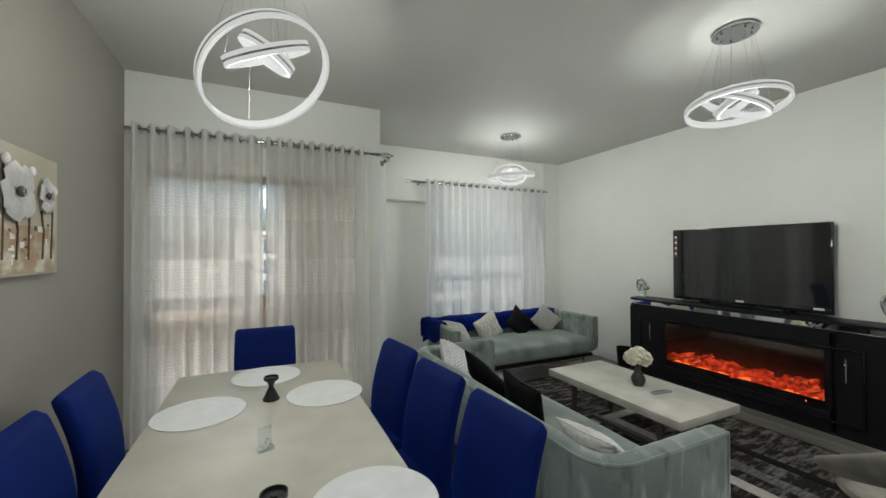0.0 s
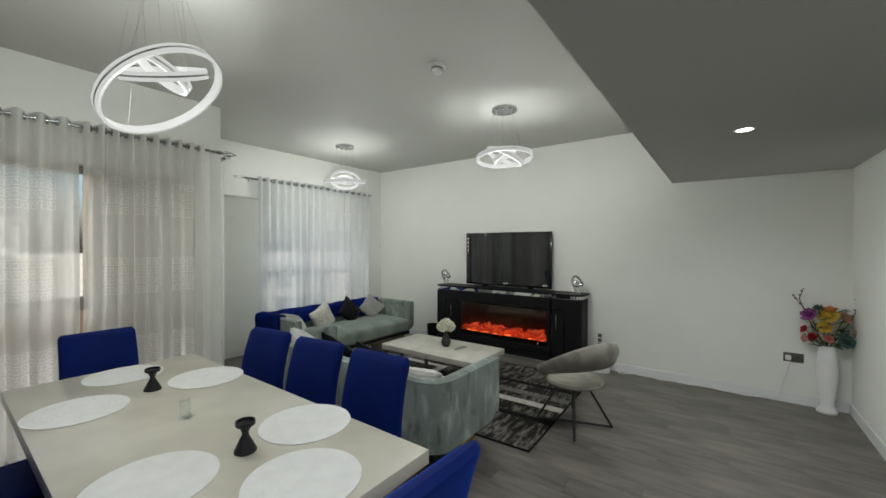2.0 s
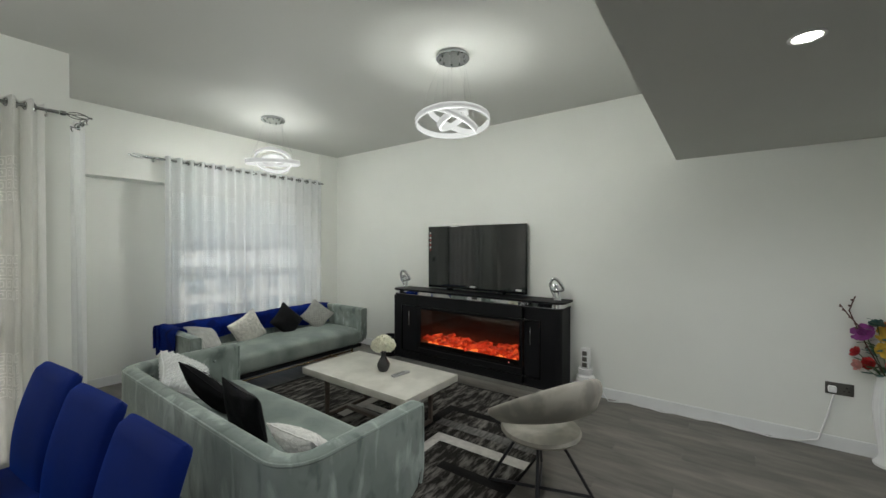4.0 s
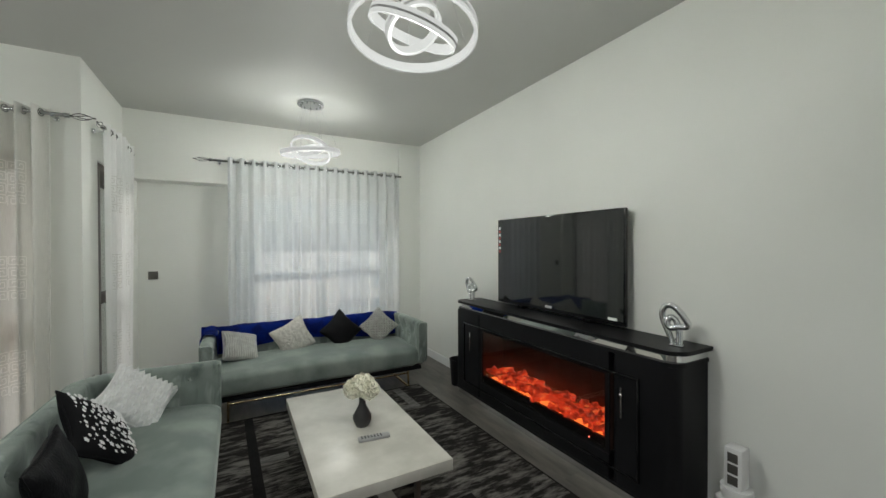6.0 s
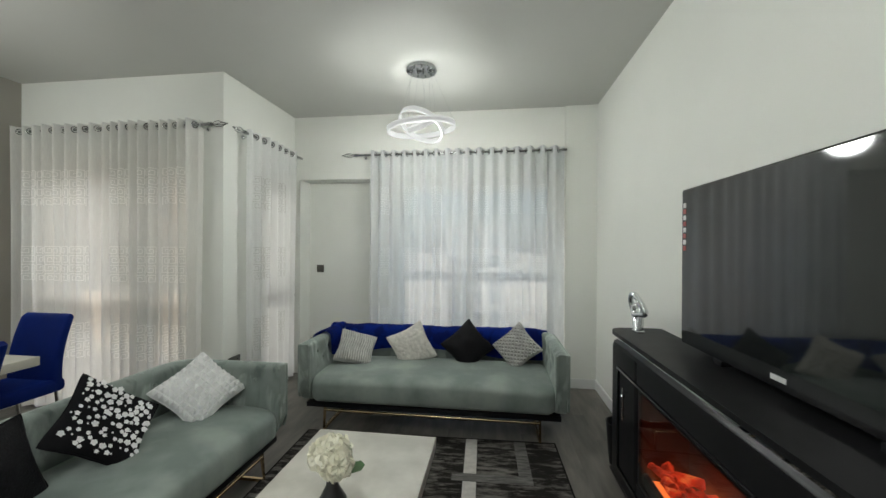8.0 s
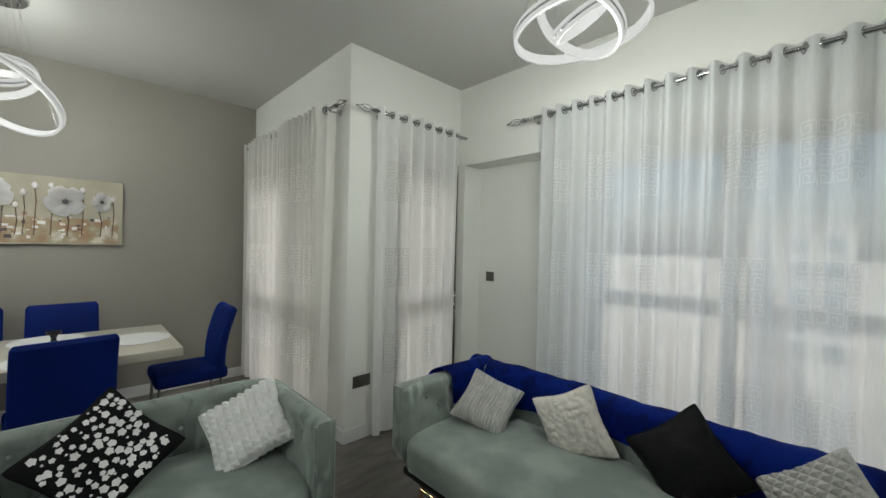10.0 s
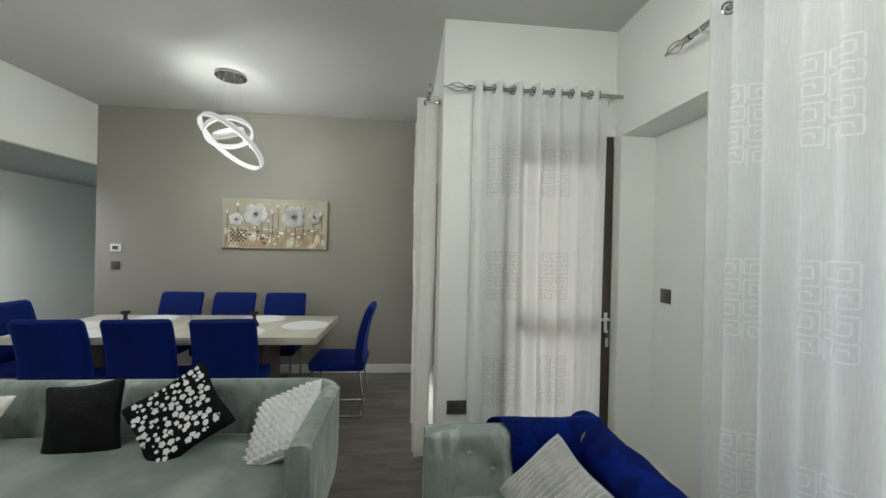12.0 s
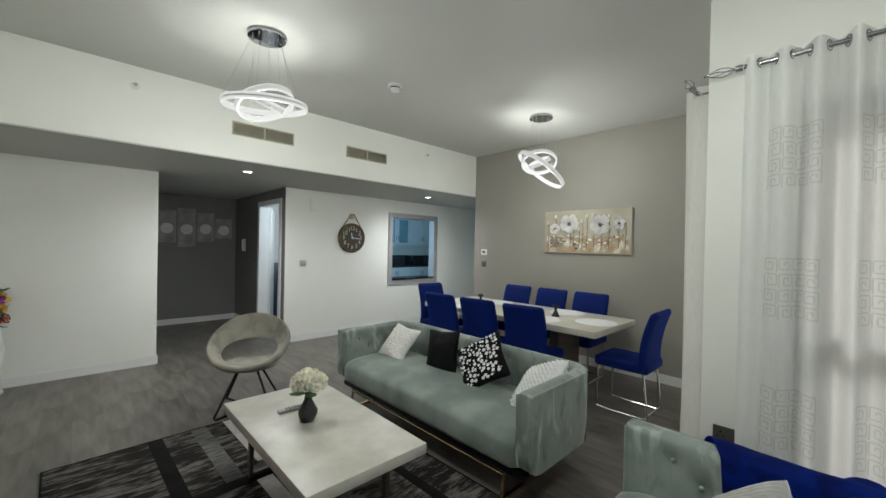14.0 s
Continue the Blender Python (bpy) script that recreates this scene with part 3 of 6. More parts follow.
# ---- sofas ----
def sofa(m, label, W=2.03, D=0.78, H=0.665):
    s = thing("sofa", label, "sofa", "sofas", m)
    T, R, Z0 = 0.095, 0.13, 0.20
    w, d = W / 2 - T / 2, D / 2 - T / 2
    path = [(-w, -D / 2 + 0.01 + (d - R + D / 2 - 0.01) * k / 16) for k in range(16)]
    path += [(-w + R - R * math.cos(t), d - R + R * math.sin(t)) for t in np.linspace(0, math.pi / 2, 7)]
    path += [(-w + R + (2 * w - 2 * R) * k / 48, d) for k in range(1, 48)]
    path += [(w - R + R * math.sin(t), d - R + R * math.cos(t)) for t in np.linspace(0, math.pi / 2, 7)]
    path += [(w, d - R - (d - R + D / 2 - 0.01) * k / 16) for k in range(1, 17)]
    buttons = []
    for sx in (-1, 1):
        for y, z in ((-0.20, 0.56), (0.0, 0.56), (0.20, 0.56), (-0.10, 0.49), (0.10, 0.49)):
            buttons.append((sx * (w - T / 2), y, z))
    for k in range(9):
        buttons.append((-w + 0.22 + k * (2 * w - 0.44) / 8, d - T / 2, 0.565 if k % 2 == 0 else 0.50))
    sec = []
    for t in np.linspace(-math.pi / 2, math.pi / 2, 9):
        sec.append((T / 2 * math.sin(t) * 0.98, H - T * 0.35 + T * 0.35 * math.cos(t)))
    inner = [(T / 2, H - T * 0.35 - (H - T * 0.35 - Z0) * k / 14) for k in range(1, 14)]
    outer = [(-T / 2, Z0 + (H - T * 0.35 - Z0) * k / 4) for k in range(1, 4)]
    sec = sec + inner + [(T / 2 - 0.012, Z0), (-T / 2 + 0.012, Z0)] + outer
    bm = bmesh.new()
    rings = []
    n = len(path)
    for i, (px, py) in enumerate(path):
        ax, ay = path[max(i - 1, 0)]
        cx, cy = path[min(i + 1, n - 1)]
        tx, ty = cx - ax, cy - ay
        L = math.hypot(tx, ty)
        nx, ny = ty / L, -tx / L
        ring = []
        for o, z in sec:
            front = py + D / 2 - 0.01
            if front < 0.13 and z < Z0 + 0.14:
                z = max(z, Z0 + 0.13 - math.sqrt(max(0.0, 0.13 ** 2 - (0.13 - front) ** 2)))
            if i in (0, n - 1):
                o, z = o * 0.86, H - 0.01 if z > H - 0.005 else z
            x, y = px + nx * o, py + ny * o
            if o > T / 2 - 0.001 and z < H - 0.03:
                for bx_, by_, bz_ in buttons:
                    q = (x - bx_) ** 2 + (y - by_) ** 2 + (z - bz_) ** 2
                    if q < 0.02:
                        k = 0.034 * math.exp(-q / 0.0016)
                        x, y = x - nx * k, y - ny * k
            ring.append(bm.verts.new((x, y, z)))
        rings.append(ring)
    m_ = len(sec)
    for a, b in zip(rings, rings[1:]):
        for k in range(m_):
            bm.faces.new((a[k], a[(k + 1) % m_], b[(k + 1) % m_], b[k]))
    bm.faces.new(rings[0])
    bm.faces.new(rings[-1][::-1])
    bmesh.ops.recalc_face_normals(bm, faces=bm.faces[:])
    part("backrest_shell", bm, M_SAGE, s)
    bw = W - 2 * T - 0.006

    def seat(u, v):
        a = 2 * math.pi * v
        e = 0.42
        cy, cz = math.cos(a), math.sin(a)
        y = math.copysign(abs(cy) ** e, cy)
        z = math.copysign(abs(cz) ** e, cz)
        edge = 1 - max(0, (abs(2 * u - 1) - 0.96) / 0.04) ** 2 * 0.10
        y = (-D / 2 + (D / 2 - T)) / 2 + y * ((D / 2 - T) + D / 2) / 2 * (1 if y > 0 else edge)
        zt = 0.305 + z * 0.105 * edge
        if z > 0:
            zt += 0.018 * math.sin(math.pi * u) - 0.03 * max(0.0, -y / D - 0.2)
        return ((2 * u - 1) * bw / 2, y, zt)
    body = grid(seat, 40, 44, False, True)
    body.verts.ensure_lookup_table()
    body.faces.new([body.verts[j] for j in range(44)])
    body.faces.new([body.verts[40 * 44 + j] for j in range(44)][::-1])
    bmesh.ops.recalc_face_normals(body, faces=body.faces[:])
    part("seat_cushion", body, M_SAGE_SEAT, s)
    o = T / 2 - 0.006
    part("piping", tube([(px + (-(path[min(i + 1, n - 1)][1] - path[max(i - 1, 0)][1])) / math.hypot(path[min(i + 1, n - 1)][1] - path[max(i - 1, 0)][1], path[min(i + 1, n - 1)][0] - path[max(i - 1, 0)][0]) * o,
                      py + ((path[min(i + 1, n - 1)][0] - path[max(i - 1, 0)][0])) / math.hypot(path[min(i + 1, n - 1)][1] - path[max(i - 1, 0)][1], path[min(i + 1, n - 1)][0] - path[max(i - 1, 0)][0]) * o, H - 0.018) for i, (px, py) in enumerate(path)], 0.008, 6), M_SAGE, s)
    for sx in (-1, 1):
        for q in (-1, 1):
            part("piping", tube([(sx * w + q * (T / 2 - 0.006), -D / 2 + 0.03, Z0 + 0.05), (sx * w + q * (T / 2 - 0.006), -D / 2 + 0.012, Z0 + 0.12), (sx * w + q * (T / 2 - 0.006), -D / 2 + 0.012, H - 0.02)], 0.008, 6), M_SAGE, s)
    bt = mesh_of("button", ball((0, 0, 0), 0.011, 2), M_SAGE_SEAT)
    for x, y, z in buttons:
        ob = part("button", bt, None, s)
        ob.location = (x * 1.026 if abs(x) > w - T else x, y + (0.025 if y > d - T else 0), z)
    part("base_frame", bx(-W / 2 + 0.05, W / 2 - 0.05, -D / 2 + 0.05, D / 2 - 0.03, 0.165, 0.202, 0.004), M_BLACK, s)
    for sx in (-1, 1):
        part("leg", tube([(sx * (W / 2 - 0.20), -D / 2 + 0.06, 0.165), (sx * (W / 2 - 0.20), -D / 2 + 0.04, 0.008), (sx * (W / 2 - 0.20), D / 2 - 0.06, 0.008), (sx * (W / 2 - 0.20), D / 2 - 0.06, 0.165)], 0.013, 4, square=True), M_GOLD, s, "polished gold metal sled leg")
    part("rail", rod((-W / 2 + 0.20, -D / 2 + 0.055, 0.145), (W / 2 - 0.20, -D / 2 + 0.055, 0.145), 0.009), M_GOLD, s, "thin gold metal rail")
    return s


sofa(pose(3.705, 3.765, 0, 0, 0, 0), "sage green velvet sofa with gold legs beneath the lounge window", D=0.79)
sofa(pose(2.475, 1.925, 0, 0, 0, 90), "sage green velvet sofa with gold legs beside the dining chairs", D=0.78)


def pillow(name, w, t, relief, material, label, m, parts_fn=None, n=44):
    def surf(side):
        def f(u, v):
            x, y = 2 * u - 1, 2 * v - 1
            k = max(0.0, (1 - x * x) * (1 - y * y)) ** 0.42
            px = w / 2 * x * (1 - 0.09 * (1 - y * y) ** 2 * abs(x) ** 3)
            py = w / 2 * y * (1 - 0.09 * (1 - x * x) ** 2 * abs(y) ** 3)
            z = t / 2 * k + relief(x * w / 2, y * w / 2) * min(1, k * 3) * 1.0
            z += 0.008 * noise.noise(Vector((x * 2, y * 2, side * 3))) * k
            return (px, py, side * z)
        return f
    a = joined(grid(surf(1), n, n), grid(surf(-1), n, n))
    bmesh.ops.remove_doubles(a, verts=a.verts[:], dist=0.0004)
    bmesh.ops.recalc_face_normals(a, faces=a.faces[:])
    root = thing(name, label, "cushion", "cushions on the sofas", m)
    part("cover", a, material, root, smooth=relief not in (studs, studs_small, ribs))
    rim = []
    for k in range(4):
        for q in range(22):
            s_ = -1 + 2 * q / 22
            x, y = [(s_, -1), (1, s_), (-s_, 1), (-1, -s_)][k]
            rim.append((w / 2 * x * (1 - 0.09 * (1 - y * y) ** 2 * abs(x) ** 3), w / 2 * y * (1 - 0.09 * (1 - x * x) ** 2 * abs(y) ** 3), 0.004 * noise.noise(Vector((x * 7, y * 7, 3)))))
    part("seam", tube(rim, 0.0045, 5, True), material, root)
    if parts_fn:
        parts_fn(root, w, t)
    return root


def ribs(x, y):
    return 0.014 * abs(math.sin(math.pi * (y + 0.004 * math.sin(30 * x)) / 0.020))


def studs(x, y):
    c = 0.036
    return 0.030 * max(0, 1 - 2 * max(abs((x / c) % 1 - 0.5), abs((y / c) % 1 - 0.5)))


def studs_small(x, y):
    c = 0.042
    return 0.022 * max(0, 1 - 2 * max(abs(((x + y) / c) % 1 - 0.5), abs(((x - y) / c) % 1 - 0.5)))


def ruffle(x, y):
    return 0.012 * abs(noise.noise(Vector((x * 26, y * 26, 1)))) + 0.006 * abs(noise.noise(Vector((x * 60, y * 60, 5))))


def fur(x, y):
    return 0.008 * noise.noise(Vector((x * 90, y * 30, 2)))


def plain(x, y):
    return 0.004 * noise.noise(Vector((x * 14, y * 14, 7)))


def daisies(root, w, t):
    rnd = random.Random(4)
    for i in range(11):
        for j in range(11):
            x = (-0.43 + 0.086 * i + rnd.uniform(-0.028, 0.028)) * w
            y = (-0.43 + 0.086 * j + rnd.uniform(-0.028, 0.028) + (0.05 if i % 2 else 0)) * w
            if abs(x) > 0.43 * w or abs(y) > 0.43 * w:
                continue
            X, Y = 2 * x / w, 2 * y / w
            k = max(0.0, (1 - X * X) * (1 - Y * Y)) ** 0.42
            z = t / 2 * k + 0.0055
            r = rnd.choice((0.005, 0.010, 0.012, 0.0155)) * (w / 0.42)
            bm = bmesh.new()
            c = bm.verts.new((x, y, z + 0.002))
            m_ = 15
            edge = [r * (1 + 0.16 * math.cos(5 * (2 * math.pi * q / m_)) + rnd.uniform(-0.13, 0.13)) for q in range(m_)]
            ring = [bm.verts.new((x + edge[q] * math.cos(2 * math.pi * q / m_ + i), y + edge[q] * math.sin(2 * math.pi * q / m_ + i), z)) for q in range(m_)]
            for q in range(m_):
                bm.faces.new((c, ring[q], ring[(q + 1) % m_]))
            part("printed_flower", bm, M_PRINT, root)


M_PRINT = mat("white_flower_applique", (0.7, 0.7, 0.7), 0.6, vary=0.1, bump=0.1)
M_SILVER = mat("silver_grey_fabric", (0.46, 0.46, 0.44), 0.45, vary=0.12, scale=20, bump=0.3, grain=200)
M_CREAM = mat("cream_ruffled_fabric", (0.62, 0.60, 0.55), 0.6, vary=0.12, scale=30, bump=0.5, grain=90)
M_SEQUIN = mat("black_sequin_fabric", (0.004, 0.004, 0.005), 0.55, 0.0, vary=0.5, scale=80, bump=1.0, grain=120, Specular_IOR_Level=0.15)
M_BLACKCLOTH = mat("black_cloth", (0.008, 0.008, 0.009), 0.9, vary=0.2, bump=0.3, Specular_IOR_Level=0.1)
M_WHITECLOTH = mat("white_textured_fabric", (0.78, 0.79, 0.78), 0.6, vary=0.06, scale=20, bump=0.4, grain=160)
M_FUR = mat("white_fluffy_fabric", (0.70, 0.69, 0.66), 0.85, vary=0.08, scale=40, bump=1.0, grain=140)


def lean(x, y, z, facing, tilt, spin):
    """A cushion leaning back: facing in degrees (0 looks to -y), tilt from upright, spun in its own plane."""
    return pose(x, y, z, 90 - tilt, 0, facing) @ pose(0, 0, 0, 0, 0, spin)


pillow("cushion", 0.315, 0.12, ribs, M_SILVER, "silver grey ribbed square cushion on the window sofa", lean(2.985, 3.84, 0.52, 34, 45, 67), n=80)
pillow("cushion", 0.335, 0.12, ruffle, M_CREAM, "cream ruffled cushion standing on its corner on the sofa", lean(3.465, 3.935, 0.528, 6, 4, 27), n=60)
pillow("cushion", 0.335, 0.12, plain, M_SEQUIN, "black sequined cushion standing on its corner on the sofa", lean(3.96, 3.965, 0.545, 8, 22, 41))
pillow("cushion", 0.315, 0.11, studs_small, M_SILVER, "silver studded cushion standing on its corner at the sofa's end", lean(4.385, 3.965, 0.55, -20, 26, 46), n=60)
pillow("cushion", 0.36, 0.11, studs, M_WHITECLOTH, "white cushion with raised pyramid studs leaning in the sofa's end", lean(2.42, 2.71, 0.54, 46, 44, 37), n=80)
pillow("cushion", 0.38, 0.11, plain, M_BLACKCLOTH, "black cushion with white flowers leaning on the sofa back", lean(2.37, 2.195, 0.57, 91, 36, 39), daisies)
pillow("cushion", 0.34, 0.11, plain, M_SEQUIN, "black sequined square cushion leaning against the green sofa back", lean(2.36, 1.757, 0.55, 91, 14, 7))
pillow("cushion", 0.34, 0.12, fur, M_FUR, "white fluffy cushion leaning against the green sofa back", lean(2.39, 1.205, 0.52, 93, 41, 86), n=60)


# the throw over the back of the window sofa
def throw_surface(u, v):
    x = 2.66 + 2.0 * u
    wav = 0.012 * noise.noise(Vector((x * 7, v * 3, 0.3))) + 0.005 * math.sin(x * 14 + 5 * v) + 0.006 * abs(noise.noise(Vector((x * 18, v * 6, 2))))
    L = 0.15 + 0.035 * math.sin(x * 3.1) + 0.03 * noise.noise(Vector((x * 2.2, 0, 4)))
    yf, yb, top, r = 4.045, 4.175, 0.660, 0.065
    s = v * (L + math.pi * r * 0.9 + 0.16) - L
    if s < 0:
        y, z = yf - 0.012 - wav * 1.2, top - 0.05 + s
    elif s < math.pi * r * 0.9:
        t = s / (math.pi * r * 0.9) * math.pi
        y, z = (yf + yb) / 2 - (r + 0.014) * math.cos(t), top - 0.05 + 0.072 * math.sin(t) + wav
    else:
        y, z = yb + 0.014 + wav, top - 0.05 - (s - math.pi * r * 0.9)
    return (x, y, z)


def arm_drape(u, v):
    y = 3.64 + 0.10 * v + (0.50 - 0.10 * v) * u
    wav = 0.008 * noise.noise(Vector((y * 8, v * 4, 2.3)))
    t = math.pi * v
    drop = 0.13 + 0.10 * u + 0.02 * math.sin(y * 17)
    c, r = 2.737, 0.066
    x = c - r * math.cos(t)
    z = 0.632 + 0.06 * math.sin(t) + wav
    if v < 0.12:
        z -= drop * (0.12 - v) / 0.12
    if v > 0.88:
        z -= drop * (v - 0.88) / 0.12
    return (x, y, z)


def thick(bm, d=0.006):
    bmesh.ops.solidify(bm, geom=bm.faces[:], thickness=d)
    bmesh.ops.recalc_face_normals(bm, faces=bm.faces[:])
    return bm


throw = thing("throw_blanket", "royal blue plush throw draped over the sofa's back and arm", "blanket")
part("back_drape", thick(grid(throw_surface, 120, 26)), M_THROW, throw)
part("arm_drape", thick(grid(arm_drape, 26, 26)), M_THROW, throw)


# ---- dining table and chairs ----
TX0, TX1, TY0, TY1, TZ = 0.50, 1.41, 0.44, 2.62, 0.725
table = thing("dining_table", "long dining table with a cream stone-look top on two panel legs", "table")
part("tabletop", bx(TX0, TX1, TY0, TY1, TZ - 0.055, TZ, 0.003), M_STONE, table)
for y in (0.92, 2.10):
    part("leg", bx(0.74, 1.17, y - 0.05, y + 0.05, 0.03, TZ - 0.055, 0.004), M_LEG, table, "dark brown panel leg")
    part("foot", bx(0.64, 1.27, y - 0.09, y + 0.09, 0, 0.03, 0.003), M_LEG, table)
part("apron", bx(0.84, 1.07, 0.97, 2.05, TZ - 0.12, TZ - 0.055, 0.003), M_LEG, table)


def dining_chair(m, label):
    """Faces -y; seat 0.42 wide; origin under the middle of the seat."""
    c = thing("dining_chair", label, "chair", "dining chairs", m)

    def back(u, v):
        a = 2 * math.pi * v
        hw, ht = 0.206 - 0.006 * u, 0.038
        e = 0.35
        x = math.copysign(abs(math.cos(a)) ** e, math.cos(a)) * hw
        y = math.copysign(abs(math.sin(a)) ** 0.55, math.sin(a)) * ht
        z = 0.40 + 0.515 * u
        if u > 0.93:
            cap = math.sqrt(max(0.0, 1 - ((u - 0.93) / 0.07) ** 2))
            y *= 0.25 + 0.75 * cap
            x *= 0.93 + 0.07 * cap
        lean_ = 0.19 + 0.085 * u ** 1.5 - 0.02 * math.sin(math.pi * u)
        return (x, y + lean_, z)
    b = grid(back, 26, 32, False, True)
    b.verts.ensure_lookup_table()
    b.faces.new([b.verts[j] for j in range(32)])
    b.faces.new([b.verts[26 * 32 + j] for j in range(32)][::-1])
    bmesh.ops.recalc_face_normals(b, faces=b.faces[:])
    part("backrest", b, M_BLUE, c)
    part("seat", bx(-0.205, 0.205, -0.22, 0.235, 0.385, 0.475, 0.03, 4), M_BLUE, c)
    for x in (-0.17, 0.17):
        part("leg", tube([(x, -0.19, 0.39), (x, -0.20, 0.016), (x, -0.17, 0.009), (x, 0.20, 0.009), (x, 0.23, 0.02), (x, 0.19, 0.39)], 0.0095, 8), M_CHROME, c, "thin chrome sled leg")
    part("stretcher", rod((-0.17, 0.2, 0.009), (0.17, 0.2, 0.009), 0.0085), M_CHROME, c)
    return c


CH = "royal blue velvet chair with chrome legs"
first = dining_chair(pose(1.43, 2.05, 0, 0, 0, -83), CH + " beside the sofa's back")
for x, y, a in ((1.455, 1.535, -84), (1.478, 1.035, -86)):
    copy_thing(first, pose(x, y, 0, 0, 0, a))
for y, a in ((2.05, 92), (1.54, 91), (1.02, 89)):
    tagged(copy_thing(first, pose(0.508, y, 0, 0, 0, a)), CH + " beside the grey wall")
tagged(copy_thing(first, pose(0.965, 2.72, 0, 0, 0, 0)), CH + " at the table's window end")
tagged(copy_thing(first, pose(1.08, 0.42, 0, 0, 0, 178)), CH + " at the table's hall end")


def mat_surface(u, v):
    r = 0.190 * u
    a = 2 * math.pi * v
    return (r * math.cos(a), r * math.sin(a), 0.003 + 0.0006 * math.sin(90 * u))


for k, (x, y) in enumerate(((0.97, 2.425), (1.25, 1.99), (0.69, 1.975), (1.258, 1.01), (0.71, 1.04), (1.015, 0.66))):
    bm = grid(mat_surface, 22, 48, False, True)
    bmesh.ops.remove_doubles(bm, verts=bm.verts[:], dist=0.0003)
    if k == 0:
        bmesh.ops.solidify(bm, geom=bm.faces[:], thickness=0.0025)
        mat_mesh = mesh_of("placemat", bm, M_WHITEMAT)
    else:
        bm.free()
    ob = tagged(new("placemat", mat_mesh), "round white woven vinyl placemat on the dining table", "placemat", "placemats")
    ob.matrix_basis = pose(x, y, TZ, 0, 0, 37 * k)


for x, y in ((0.99, 2.01), (0.985, 0.99)):
    c = thing("candle_holder", "black hourglass candle holder on the dining table", "candle holder", "candle holders", pose(x, y, TZ))
    part("body", spun([(0, 0), (0.039, 0), (0.040, 0.006), (0.026, 0.035), (0.013, 0.062), (0.012, 0.072), (0.020, 0.092), (0.024, 0.100), (0, 0.100)]), M_BLACKMET, c)
    part("dish", spun([(0, 0.098), (0.032, 0.098), (0.035, 0.102), (0.035, 0.116), (0.032, 0.116), (0.031, 0.105), (0.010, 0.104), (0.009, 0.110), (0, 0.110)]), M_BLACKMET, c)
g = thing("napkin_holder", "clear glass ornament standing on the dining table", "ornament", m=pose(0.965, 1.482, TZ, 0, 0, 20))
part("base", bx(-0.028, 0.028, -0.018, 0.018, 0, 0.010, 0.002), M_CLEAR, g)
part("plate", bx(-0.025, 0.025, 0.006, 0.012, 0.010, 0.085, 0.002), M_CLEAR, g)
part("figure", tube([(-0.012, -0.006, 0.012), (0.004, -0.006, 0.022), (0.012, -0.006, 0.045), (0.002, -0.006, 0.035)], 0.005, 6), M_CERAMIC, g)

# ---- rug ----
def streaked_pile(name):
    """Dark and light wool in ragged short streaks across the rug, with broad worn patches."""
    m = mat(name, (0.20, 0.188, 0.172), 0.95, scale=5, bump=1.0, grain=260, color2=(0.020, 0.018, 0.016), stretch=(1.0, 4.2, 1), Specular_IOR_Level=0.1)
    nt = m.node_tree
    n = [k for k in nt.nodes if k.type == "TEX_NOISE" and k.inputs["Scale"].default_value == 5][0]
    n.inputs["Detail"].default_value, n.inputs["Roughness"].default_value = 9, 0.72
    broad, add, mr = nt.nodes.new("ShaderNodeTexNoise"), nt.nodes.new("ShaderNodeMath"), nt.nodes.new("ShaderNodeMapRange")
    tex = [k for k in nt.nodes if k.type == "TEX_COORD"][0]
    nt.links.new(tex.outputs["Object"], broad.inputs["Vector"])
    broad.inputs["Scale"].default_value = 3.2
    mr.inputs["To Min"].default_value, mr.inputs["To Max"].default_value = -0.18, 0.18
    nt.links.new(broad.outputs["Fac"], mr.inputs["Value"])
    nt.links.new(n.outputs["Fac"], add.inputs[0])
    nt.links.new(mr.outputs[0], add.inputs[1])
    ramp = [k for k in nt.nodes if k.type == "VALTORGB"][0]
    nt.links.new(add.outputs[0], ramp.inputs[0])
    ramp.color_ramp.elements[0].position, ramp.color_ramp.elements[1].position = 0.47, 0.63
    return m


M_RUG = streaked_pile("grey_distressed_pile")
M_RUGB = mat("black_pile", (0.012, 0.011, 0.011), 0.95, vary=0.3, bump=1.0, grain=260, Specular_IOR_Level=0.1)
M_RUGW = mat("cream_pile", (0.50, 0.48, 0.45), 0.95, vary=0.12, scale=20, bump=1.0, grain=260)
M_RUGM = mat("mid_grey_pile", (0.13, 0.125, 0.118), 0.95, vary=0.5, scale=8, bump=1.0, grain=260, stretch=(1.2, 7, 1))
RCX, RCY = 3.745, 2.045
rug = thing("rug", "grey rug with black and cream bands under the coffee table", "rug", m=pose(RCX, RCY, 0, 0, 0, 1.65))


def on_rug(x0, x1, y0, y1, z0, z1, bev=0.0):
    return bx(x0 - RCX, x1 - RCX, y0 - RCY, y1 - RCY, z0, z1, bev)


